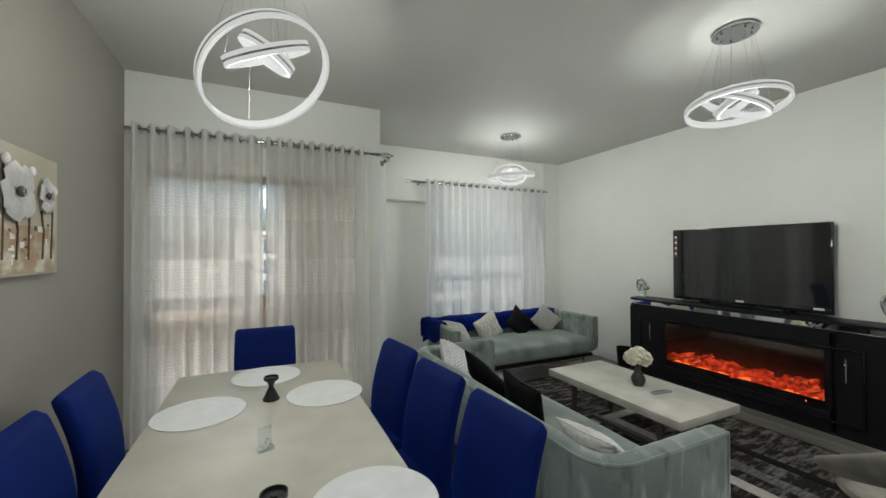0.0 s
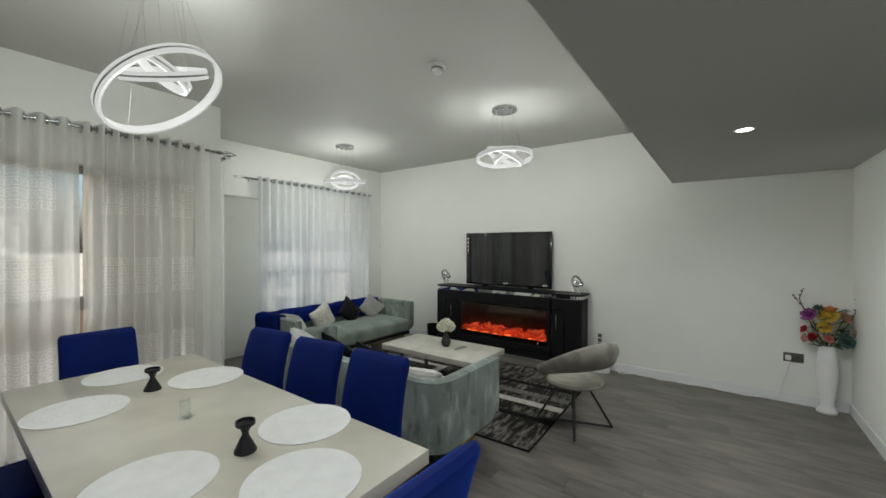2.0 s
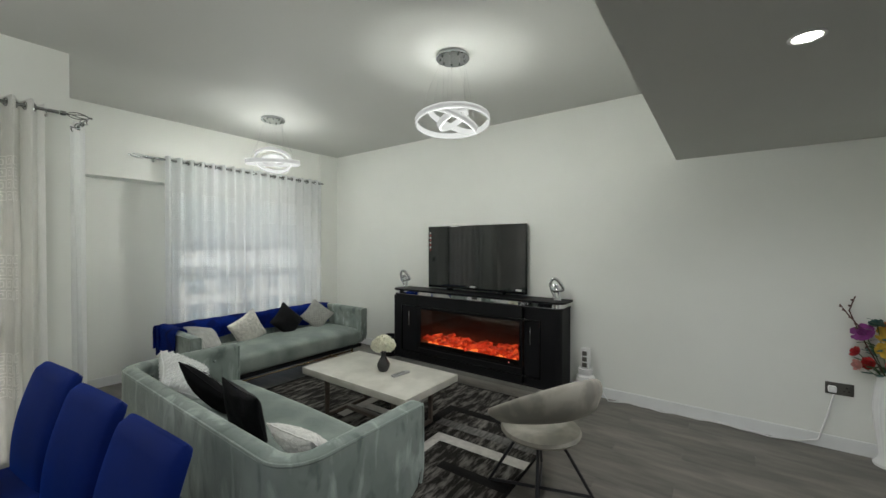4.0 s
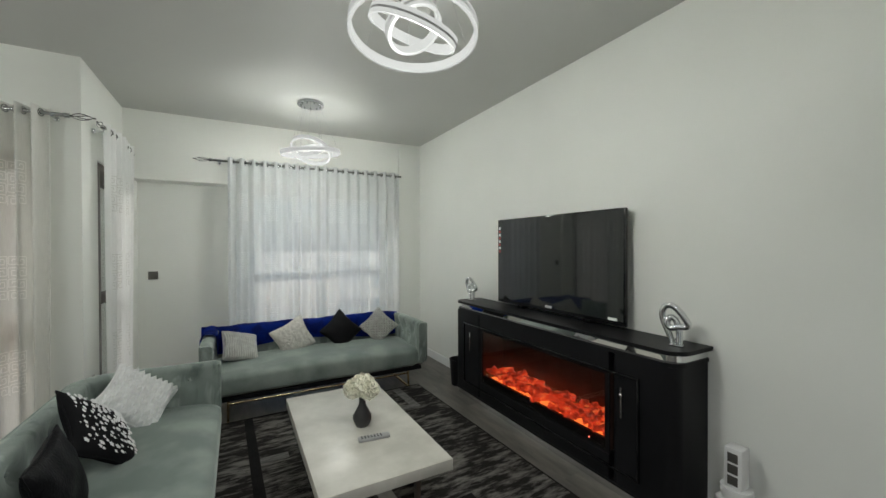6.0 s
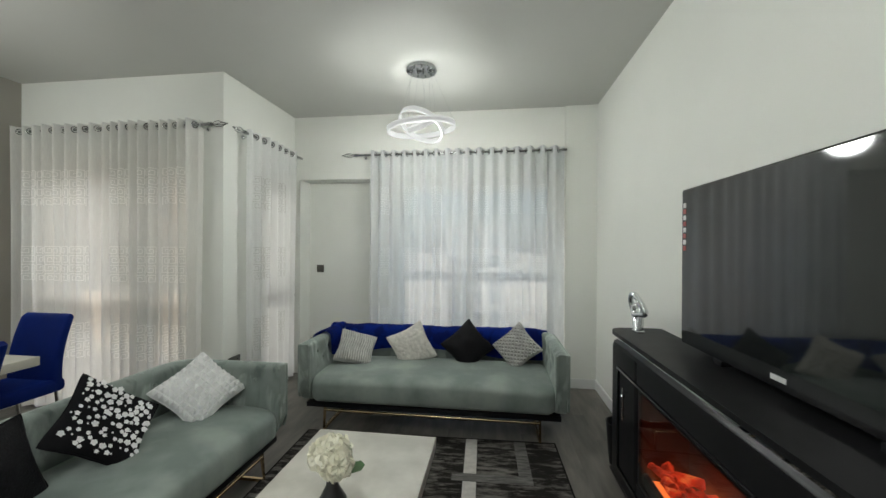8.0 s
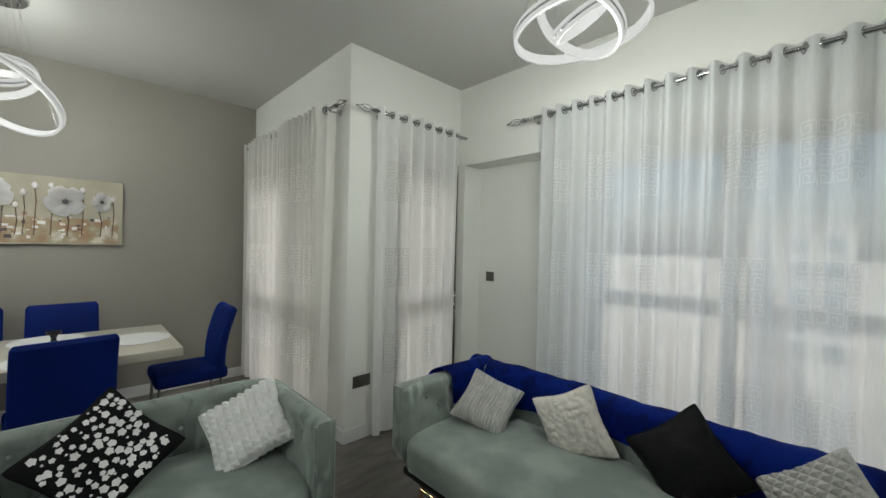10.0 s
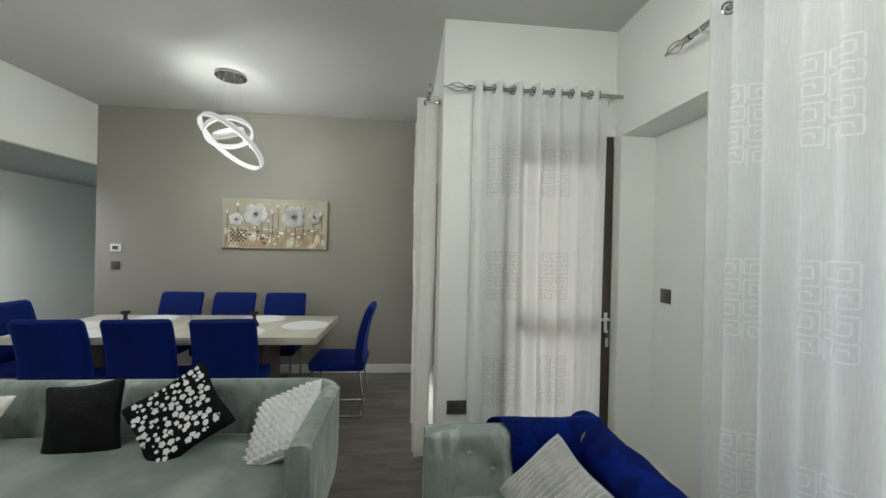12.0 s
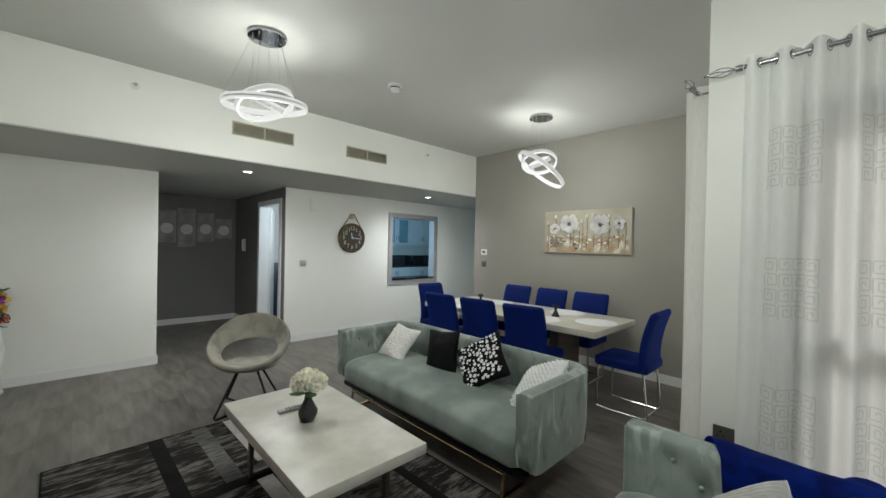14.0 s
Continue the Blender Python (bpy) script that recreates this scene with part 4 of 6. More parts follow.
part("rug_field", on_rug(2.83, 4.66, 0.70, 3.39, 0.0, 0.011, 0.003), M_RUG, rug)
part("border", joined(on_rug(2.823, 2.833, 0.693, 3.397, 0, 0.0125), on_rug(4.657, 4.667, 0.693, 3.397, 0, 0.0125), on_rug(2.833, 4.657, 0.693, 0.703, 0, 0.0125), on_rug(2.833, 4.657, 3.387, 3.397, 0, 0.0125)), M_RUGB, rug)
for mt, x0, x1, y0, y1 in ((M_RUGB, 3.045, 3.11, 1.565, 3.385), (M_RUGB, 3.112, 4.068, 1.565, 1.65), (M_RUGB, 4.07, 4.155, 0.705, 1.65), (M_RUGW, 4.03, 4.11, 2.965, 3.385),
                           (M_RUGM, 3.96, 4.45, 2.885, 2.963), (M_RUGM, 4.37, 4.45, 2.965, 3.385), (M_RUGW, 4.03, 4.11, 2.365, 2.883), (M_RUGW, 3.45, 4.11, 2.27, 2.363),
                           (M_RUGW, 3.67, 3.76, 1.652, 2.268), (M_RUGW, 3.585, 3.685, 0.705, 1.45), (M_RUGM, 3.80, 3.90, 0.705, 1.563), (M_RUGW, 3.11, 3.583, 1.37, 1.45),
                           (M_RUGB, 3.30, 3.38, 0.705, 1.20), (M_RUGM, 3.11, 3.29, 2.60, 2.68)):
    part("band", on_rug(x0, x1, y0, y1, 0.004, 0.0125, 0.001), mt, rug, {M_RUGB: "black woven band", M_RUGW: "cream woven band", M_RUGM: "mid grey woven patch"}[mt])

# ---- coffee table and what stands on it ----
ct = thing("coffee_table", "low coffee table with cream stone-look top and dark legs", "table")
CZ = 0.42
part("tabletop", bx(3.255, 3.89, 1.395, 2.583, CZ - 0.055, CZ, 0.003), M_STONE2, ct)
for y in (1.60, 2.38):
    part("leg_frame", tube([(3.36, y, CZ - 0.055), (3.36, y, 0.028), (3.79, y, 0.028), (3.79, y, CZ - 0.055)], 0.022, 4, square=True), M_LEG, ct, "dark brown U-shaped leg frame")
part("stretcher", bx(3.55, 3.60, 1.615, 2.365, 0.0135, 0.045, 0.002), M_LEG, ct)

vase = thing("flower_vase", "small black faceted vase holding cream hydrangeas on the coffee table", "vase", m=pose(3.60, 1.95, CZ))
part("body", spun([(0, 0), (0.036, 0), (0.043, 0.012), (0.054, 0.040), (0.054, 0.060), (0.036, 0.092), (0.022, 0.120), (0.018, 0.150), (0.022, 0.172), (0.019, 0.168), (0.016, 0.15), (0, 0.14)], 9), M_DARKCER, vase)
M_PETAL = mat("cream_petals", (0.90, 0.88, 0.74), 0.6, vary=0.08, scale=30, bump=0.05)
M_LEAF = mat("leaf_green", (0.05, 0.12, 0.04), 0.45, vary=0.3, scale=20, bump=0.1)


def petal(bm, c, d, size, up=None, curl=0.25, wide=0.5):
    d = Vector(d).normalized()
    side = d.cross(Vector(up) if up else Vector((0, 0, 1)))
    if side.length < 0.01:
        side = d.cross(Vector((1, 0, 0)))
    side.normalize()
    nrm = side.cross(d)
    c = Vector(c)
    pts = [(0, 0, 0), (0.45, wide * 0.8, curl * 0.3), (0.85, wide * 0.75, curl * 0.7), (1.0, 0, curl), (0.85, -wide * 0.75, curl * 0.7), (0.45, -wide * 0.8, curl * 0.3)]
    mid = bm.verts.new(c + d * size * 0.55 - nrm * size * 0.03)
    vs = [bm.verts.new(c + d * size * a + side * size * b + nrm * size * k) for a, b, k in pts]
    for q in range(6):
        bm.faces.new((mid, vs[q], vs[(q + 1) % 6]))


def hydrangea(c, r, n, seed, size=0.023):
    rnd = random.Random(seed)
    bm = bmesh.new()
    for k in range(n):
        z = 1 - 2 * (k + 0.5) / n
        a = k * 2.39996
        s = math.sqrt(1 - z * z)
        v = Vector((s * math.cos(a), s * math.sin(a), z * 0.85))
        v = v * (1 + rnd.uniform(-0.12, 0.12))
        p = Vector(c) + v * r
        t1 = v.cross(Vector((0, 0, 1.01))).normalized()
        t2 = v.cross(t1).normalized()
        for q in range(4):
            an = q * math.pi / 2 + k
            petal(bm, p, t1 * math.cos(an) + t2 * math.sin(an) + v * 0.25, size * rnd.uniform(0.85, 1.2), v, 0.2, 0.55)
    return bm


for c, r, s in (((0.0, 0.0, 0.235), 0.050, 1), ((-0.045, 0.02, 0.215), 0.036, 2), ((0.032, -0.035, 0.212), 0.034, 3)):
    part("bloom", hydrangea(c, r, 52, s, 0.033), M_PETAL, vase, "cream hydrangea bloom")
bm = bmesh.new()
petal(bm, (0.02, 0.0, 0.165), (0.9, 0.35, 0.25), 0.10, None, -0.1, 0.45)
petal(bm, (-0.01, 0.02, 0.165), (0.5, 0.9, 0.15), 0.095, None, -0.1, 0.42)
part("leaf", bm, M_LEAF, vase, "green leaf")
part("stem", rod((0, 0, 0.02), (0, 0, 0.19), 0.004), M_LEAF, vase)

rc = thing("remote_control", "silver grey remote control lying on the coffee table", "remote control", m=pose(3.61, 1.765, CZ, 0, 0, -6) )
part("body", bx(-0.085, 0.085, -0.02, 0.02, 0, 0.018, 0.005, 3), mat("silver_plastic", (0.42, 0.42, 0.42), 0.3, 0.4, vary=0.04, bump=0.02), rc)
btn = mesh_of("button", bx(-0.004, 0.004, -0.003, 0.003, 0, 0.002, 0.0006, 1), M_BLACK)
for i in range(7):
    for j in range(3):
        part("button", btn, None, rc).location = (-0.065 + i * 0.017, -0.011 + j * 0.011, 0.0175)

# ---- television and fireplace console ----
tv = thing("television", "large flat television with thin black frame above the black console", "television", m=pose(0.02, 0, 0))
part("body", bx(5.10, 5.128, 1.345, 2.676, 0.942, 1.703, 0.006, 3), M_BLACKGLOSS, tv)
part("screen", bx(5.0965, 5.0995, 1.355, 2.666, 0.968, 1.694, 0.001, 1), M_SCREEN, tv)
part("sticker", bx(5.0945, 5.0962, 1.40, 1.47, 0.972, 0.99), M_WHITEPL, tv, "small white label")
part("sticker", bx(5.0945, 5.0962, 1.98, 2.05, 0.972, 0.99), M_WHITEPL, tv, "small white label")
for k in range(8):
    part("sticker", bx(5.0945, 5.0962, 2.628, 2.652, 1.40 + 0.03 * k, 1.423 + 0.03 * k), mat("label_red", (0.35, 0.06, 0.05), 0.4, bump=0) if k == 0 else (M_WHITEPL if k % 2 else bpy.data.materials["label_red"]), tv, "small coloured feature label")
for y in (1.62, 2.33):
    part("stand", bx(5.095, 5.16, y, y + 0.06, 0.9205, 0.943, 0.003), M_BLACK, tv)
part("wall_mount", bx(5.128, 5.189, 1.8, 2.2, 1.15, 1.55, 0.004), M_BLACK, tv)

con = thing("fireplace_console", "long black lacquered console with an electric fireplace and a mirrored strip", "cabinet")
CX, CY0, CY1, CT = 4.90, 0.90, 3.09, 0.92


def plan_slab(x0, y0, y1, z0, z1, r, x1=5.20, bev=0.003):
    bm = bmesh.new()
    pts = [(x1, y0)] + [(x0 + r - r * math.sin(t), y0 + r - r * math.cos(t)) for t in np.linspace(0, math.pi / 2, 9)] + \
          [(x0 + r - r * math.cos(t), y1 - r + r * math.sin(t)) for t in np.linspace(0, math.pi / 2, 9)] + [(x1, y1)]
    lo = [bm.verts.new((x, y, z0)) for x, y in pts]
    hi = [bm.verts.new((x, y, z1)) for x, y in pts]
    bm.faces.new(lo)
    bm.faces.new(hi[::-1])
    n = len(pts)
    for i in range(n):
        bm.faces.new((lo[i], lo[(i + 1) % n], hi[(i + 1) % n], hi[i]))
    bmesh.ops.recalc_face_normals(bm, faces=bm.faces[:])
    return bm


part("top", plan_slab(CX - 0.01, CY0 - 0.02, CY1 + 0.01, CT - 0.022, CT, 0.10), M_BLACK, con)
part("mirror_strip", plan_slab(CX + 0.02, CY0 + 0.005, CY1 - 0.015, CT - 0.066, CT - 0.022, 0.09), M_MIRROR, con, "mirrored strip under the top")
part("shelf", plan_slab(CX, CY0, CY1, CT - 0.088, CT - 0.066, 0.09), M_BLACK, con)
FY0, FY1, FZ0, FZ1 = 1.33, 2.63, 0.235, 0.69
part("end_cabinet", plan_slab(CX + 0.004, CY0 + 0.006, FY0 - 0.03, 0.07, CT - 0.088, 0.07), M_BLACK, con)
part("end_cabinet", plan_slab(CX + 0.004, FY1 + 0.03, CY1 - 0.006, 0.07, CT - 0.088, 0.04), M_BLACK, con)
part("rail", bx(CX + 0.004, 5.19, FY0 - 0.03, FY1 + 0.03, FZ1 + 0.02, CT - 0.088, 0.0), M_BLACK, con)
part("rail", bx(CX + 0.004, 5.19, FY0 - 0.03, FY1 + 0.03, 0.07, FZ0 - 0.02), M_BLACK, con)
for z in (0.715, 0.150):
    part("moulding", bx(CX - 0.010, CX + 0.004, 1.10, 2.93, z, z + 0.013, 0.002), M_BLACKGLOSS, con)
for y in (1.10, 2.917):
    part("moulding", bx(CX - 0.010, CX + 0.004, y, y + 0.013, 0.1635, 0.7145, 0.002), M_BLACKGLOSS, con)
part("plinth", bx(CX + 0.02, 5.19, CY0 + 0.03, CY1 - 0.03, 0.0, 0.055), M_CHROME, con, "polished steel plinth")
part("plinth_rail", bx(CX + 0.0, 5.19, CY0 + 0.01, CY1 - 0.01, 0.055, 0.07), M_BLACK, con)
for y in (1.20, 2.79):
    part("handle", joined(rod((CX - 0.022, y, 0.48), (CX - 0.022, y, 0.655), 0.005), rod((CX - 0.022, y, 0.50), (CX + 0.005, y, 0.50), 0.004), rod((CX - 0.022, y, 0.63), (CX + 0.005, y, 0.63), 0.004),
                          ball((CX - 0.022, y, 0.61), 0.011, 2)), M_CHROME, con, "slim chrome handle")
for y0_, y1_ in ((FY0 - 0.0295, FY0 + 0.004), (FY1 - 0.004, FY1 + 0.0295)):
    part("stile", bx(CX + 0.0115, CX + 0.0195, y0_, y1_, FZ0 - 0.019, FZ1 + 0.019), M_BLACK, con)
for z0_ in (FZ0 - 0.019, FZ1 - 0.003):
    part("trim_rail", bx(CX + 0.0115, CX + 0.0195, FY0 + 0.0045, FY1 - 0.0045, z0_, z0_ + 0.022), M_BLACK, con)
fire = part("firebox", joined(bx(5.14, 5.16, FY0, FY1, FZ0, FZ1), bx(CX + 0.02, 5.14, FY0, FY1, FZ0 - 0.02, FZ0), bx(CX + 0.02, 5.14, FY0, FY1, FZ1, FZ1 + 0.02),
                              bx(CX + 0.02, 5.14, FY0 - 0.03, FY0, FZ0, FZ1), bx(CX + 0.02, 5.14, FY1, FY1 + 0.03, FZ0, FZ1)), mat("brown_soot_panel", (0.07, 0.035, 0.025), 0.35, vary=0.2, bump=0.1), con, "dark firebox")
part("fire_ledge", bx(CX + 0.024, CX + 0.05, FY0, FY1, FZ0, FZ0 + 0.05), M_BLACK, fire)
part("glass_front", bx(CX + 0.006, CX + 0.011, FY0, FY1, FZ0, FZ1), M_FIREGLASS, con, "clear fireplace glass", smooth=False)
part("control_mark", bx(CX + 0.003, CX + 0.0055, FY0 + 0.11, FY0 + 0.118, FZ0 + 0.02, FZ0 + 0.026), glow("red_indicator", (1, 0.1, 0.05), 3), con, "tiny red indicator")
M_EMBER = bpy.data.materials.new("glowing_log")
M_EMBER.use_nodes = True
_n = M_EMBER.node_tree
_t, _ns, _r = _n.nodes.new("ShaderNodeTexCoord"), _n.nodes.new("ShaderNodeTexNoise"), _n.nodes.new("ShaderNodeValToRGB")
_ns.inputs["Scale"].default_value, _ns.inputs["Detail"].default_value = 13, 3
_r.color_ramp.elements[0].position, _r.color_ramp.elements[0].color = 0.40, (0.10, 0.006, 0.002, 1)
_r.color_ramp.elements[1].position, _r.color_ramp.elements[1].color = 0.58, (0.75, 0.045, 0.012, 1)
_e = _r.color_ramp.elements.new(0.74)
_e.color = (1.0, 0.32, 0.08, 1)
_n.links.new(_t.outputs["Object"], _ns.inputs["Vector"])
_n.links.new(_ns.outputs["Fac"], _r.inputs[0])
_n.links.new(_r.outputs[0], _n.nodes["Principled BSDF"].inputs["Emission Color"])
_n.nodes["Principled BSDF"].inputs["Base Color"].default_value = (0.35, 0.07, 0.04, 1)
_n.nodes["Principled BSDF"].inputs["Emission Strength"].default_value = 0.62
rnd = random.Random(21)
logs = []
for k in range(6):
    L, r = rnd.uniform(0.09, 0.17), rnd.uniform(0.016, 0.027)
    bm = tube([(L * (t - 0.5), 0.25 * r * math.sin(5 * t + k), 0.3 * r * math.cos(4 * t + k)) for t in np.linspace(0, 1, 5)], r, 6)
    for v in bm.verts:
        v.co += Vector([rnd.uniform(-0.38, 0.38) * r for _ in range(3)])
    logs.append(mesh_of("log", bm, M_EMBER, False))
for k in range(84):
    y = rnd.uniform(FY0 + 0.06, FY1 - 0.06)
    row = rnd.random()
    o = part("log", logs[k % 6], None, fire, "")
    o.matrix_basis = pose(CX + 0.075 + 0.13 * row, y, FZ0 + 0.045 + 0.05 * row + rnd.uniform(0, 0.045), rnd.uniform(0, 360), rnd.uniform(-28, 28), 90 + rnd.uniform(-60, 60))
solid("ember_bed", bx(CX + 0.055, 5.12, FY0 + 0.02, FY1 - 0.02, FZ0, FZ0 + 0.03), glow("ember_glow", (1.0, 0.2, 0.04), 1.1, (0.3, 0.05, 0.02)), "glowing orange bed of the electric fire", "fire bed")


def sculpture(m):
    s = thing("sculpture", "polished silver abstract knot sculpture on the black console", "ornament", "silver sculptures", m)
    part("base", bx(-0.020, 0.020, -0.042, 0.024, 0, 0.012, 0.004), M_CHROME, s)
    pts = [(0, 0.005, 0.008), (0, 0.035, 0.06), (0, 0.075, 0.125), (0, 0.083, 0.175), (0, 0.050, 0.214), (0, 0.000, 0.214), (0, -0.048, 0.180), (0, -0.094, 0.128), (0, -0.080, 0.108), (0, -0.030, 0.104),
           (0.008, 0.022, 0.094), (0.012, 0.048, 0.118), (0.010, 0.030, 0.150), (0.004, -0.002, 0.146), (0, -0.026, 0.108), (0, -0.038, 0.055), (0, -0.040, 0.010)]
    sm = []
    P = [Vector((x_, y_ * 0.68 + 0.004, z_)) for x_, y_, z_ in pts]
    for i in range(len(P) - 1):
        p0, p1, p2, p3 = P[max(i - 1, 0)], P[i], P[i + 1], P[min(i + 2, len(P) - 1)]
        for t in (0, 0.25, 0.5, 0.75):
            sm.append(0.5 * ((2 * p1) + (p2 - p0) * t + (2 * p0 - 5 * p1 + 4 * p2 - p3) * t * t + (3 * p1 - p0 - 3 * p2 + p3) * t ** 3) + Vector((0.010 * math.sin(i + t), 0, 0)))
    sm.append(P[-1])
    part("knot", tube(sm, 0.0165, 10), M_CHROME, s)
    return s


sc = sculpture(pose(5.03, 0.985, CT, 0, 0, 15))
copy_thing(sc, pose(5.02, 2.985, CT, 0, 0, 15))
sp = thing("power_strip_tower", "white tower socket strip on a white wrapped base beside the console", "socket strip", m=pose(5.095, 0.725, 0))
part("tower", bx(-0.038, 0.038, -0.038, 0.038, 0.285, 0.48, 0.006), M_WHITEPL, sp)
for z in (0.325, 0.38, 0.435):
    part("socket", joined(bx(-0.0405, -0.0382, -0.022, 0.022, z - 0.022, z + 0.022, 0.001), ), M_GREYPL, sp, "dark socket face")


def wrapped(u, v):
    a = 2 * math.pi * v
    z = 0.285 * u
    r = 0.108 - 0.032 * u if u < 0.80 else (0.060 if u < 0.86 else 0.068)
    fold = noise.noise(Vector((math.cos(a) * 2.4, math.sin(a) * 2.4, u * 3)))
    r *= 1 + 0.16 * abs(fold) - 0.05
    return (r * math.cos(a) * 0.92, r * math.sin(a), z)


bm = grid(wrapped, 20, 30, False, True)
bm.verts.ensure_lookup_table()
bm.faces.new([bm.verts[20 * 30 + j] for j in range(30)])
part("wrapped_base", bm, mat("white_crumpled_plastic", (0.74, 0.74, 0.73), 0.3, vary=0.04, scale=20, bump=0.8, grain=30), sp, "white crumpled plastic wrapping")
rnd = random.Random(3)
cab = [(5.14, 0.70, 0.24), (5.15, 0.62, 0.10), (5.12, 0.52, 0.008)]
y = 0.45
while y > -0.85:
    cab.append((5.17 + rnd.uniform(-0.035, 0.012), y, 0.008 + (0.014 if rnd.random() > 0.6 else 0)))
    y -= 0.09
cab += [(5.17, -0.90, 0.06), (5.19, -0.95, 0.25), (5.185, -0.98, 0.40)]
solid("power_cable", tube(cab, 0.006, 6), M_WHITEPL, "white extension cable trailing along the skirting board", "cable")
bn = thing("waste_bin", "small black waste bin beside the console", "bin", m=pose(5.02, 3.24, 0))
part("body", spun([(0, 0), (0.075, 0), (0.095, 0.26), (0.098, 0.27), (0.092, 0.27), (0.073, 0.01), (0, 0.01)]), M_BLACK, bn)


def plate(name, m, label, w=0.086, h=0.086, material=None, sockets=0, category="switch"):
    """A wall plate that faces -y."""
    p = thing(name, label, category, "", m)
    part("plate", bx(-w / 2, w / 2, -0.009, 0, -h / 2, h / 2, 0.002), material or M_GREYPL, p)
    if sockets:
        for k in range(sockets):
            cx = (k - (sockets - 1) / 2) * w / sockets
            part("socket_holes", joined(bx(cx - 0.004, cx + 0.004, -0.0100, -0.0092, 0.008, 0.018), bx(cx - 0.016, cx - 0.008, -0.0100, -0.0092, -0.014, -0.008), bx(cx + 0.008, cx + 0.016, -0.0100, -0.0092, -0.014, -0.008)), M_BLACK, p)
            part("rocker", bx(cx + 0.012, cx + 0.022, -0.012, -0.0092, 0.018, 0.032, 0.001), material or M_GREYPL, p)
    else:
        part("rocker", bx(-w * 0.26, w * 0.26, -0.0125, -0.0092, -h * 0.26, h * 0.26, 0.001), material or M_GREYPL, p)
    return p


plate("wall_switch", pose(2.172, YN, 1.157), "dark metal light switch in the window recess")
plate("wall_socket", pose(1.97, 3.625, 0.422, 0, 0, 90), "dark metal double socket on the corner pillar", 0.146, sockets=2, category="socket")
so = plate("wall_socket", pose(XE, -1.01, 0.44, 0, 0, -90), "dark metal double socket with a white plug", 0.146, sockets=2, category="socket")
part("plug", bx(-0.062, -0.018, -0.045, -0.0105, -0.024, 0.022, 0.008), M_WHITEPL, so, "white plug")
plate("wall_switch", pose(2.19, YS, 1.13, 0, 0, 180), "white light switch beside the hall opening", 0.09, 0.085, M_SILVERPL)
plate("wall_switch", pose(0.0, 0.205, 1.16, 0, 0, 90), "grey switch beneath the thermostat")
th = plate("thermostat", pose(0.0, 0.205, 1.345, 0, 0, 90), "white thermostat with a small grey display", 0.11, 0.085, M_WHITEPL, category="thermostat")
part("display", bx(-0.028, 0.028, -0.0142, -0.0127, -0.018, 0.02), M_GREYPL, th, "dark grey display")
solid("cable_cover", joined(bx(2.06, 2.09, YS, YS + 0.012, 1.90, 2.10), bx(1.97, 2.06, YS, YS + 0.012, 1.90, 1.93)), M_TRIM, "white L-shaped cable cover on the wall", "cable cover")

# ---- floor vase with flowers ----
fv = thing("floor_vase", "tall white ribbed floor vase with artificial flowers in the corner", "vase", m=pose(5.11, -1.225, 0))
prof = [(0, 0), (0.095, 0), (0.10, 0.02), (0.075, 0.05), (0.062, 0.08), (0.078, 0.18), (0.10, 0.32), (0.105, 0.42), (0.088, 0.54), (0.078, 0.60), (0.084, 0.62), (0.078, 0.62), (0.07, 0.58), (0, 0.56)]
bm = spun([(r_ * 0.72, z_ * 0.98) for r_, z_ in prof], 48)
for v in bm.verts:
    if v.co.z < 0.56:
        a = math.atan2(v.co.y, v.co.x)
        k = 1 + 0.02 * math.cos(24 * a)
        v.co.x, v.co.y = v.co.x * k, v.co.y * k
part("body", bm, M_CERAMIC, fv)


def bloom(c, d, size, petals, layers, seed):
    rnd = random.Random(seed)
    d = Vector(d).normalized()
    t1 = d.orthogonal().normalized()
    t2 = d.cross(t1)
    bm = bmesh.new()
    for L in range(layers):
        for q in range(petals):
            an = 2 * math.pi * (q + L * 0.5) / petals + rnd.uniform(-0.15, 0.15)
            out = 1.0 - L * 0.75 / max(1, layers - 1) if layers > 1 else 0.9
            petal(bm, Vector(c) + d * 0.004 * L, (t1 * math.cos(an) + t2 * math.sin(an)) * out + d * (0.35 + 0.5 * L), size * (1 - 0.14 * L), d, 0.25, 0.42)
    return bm


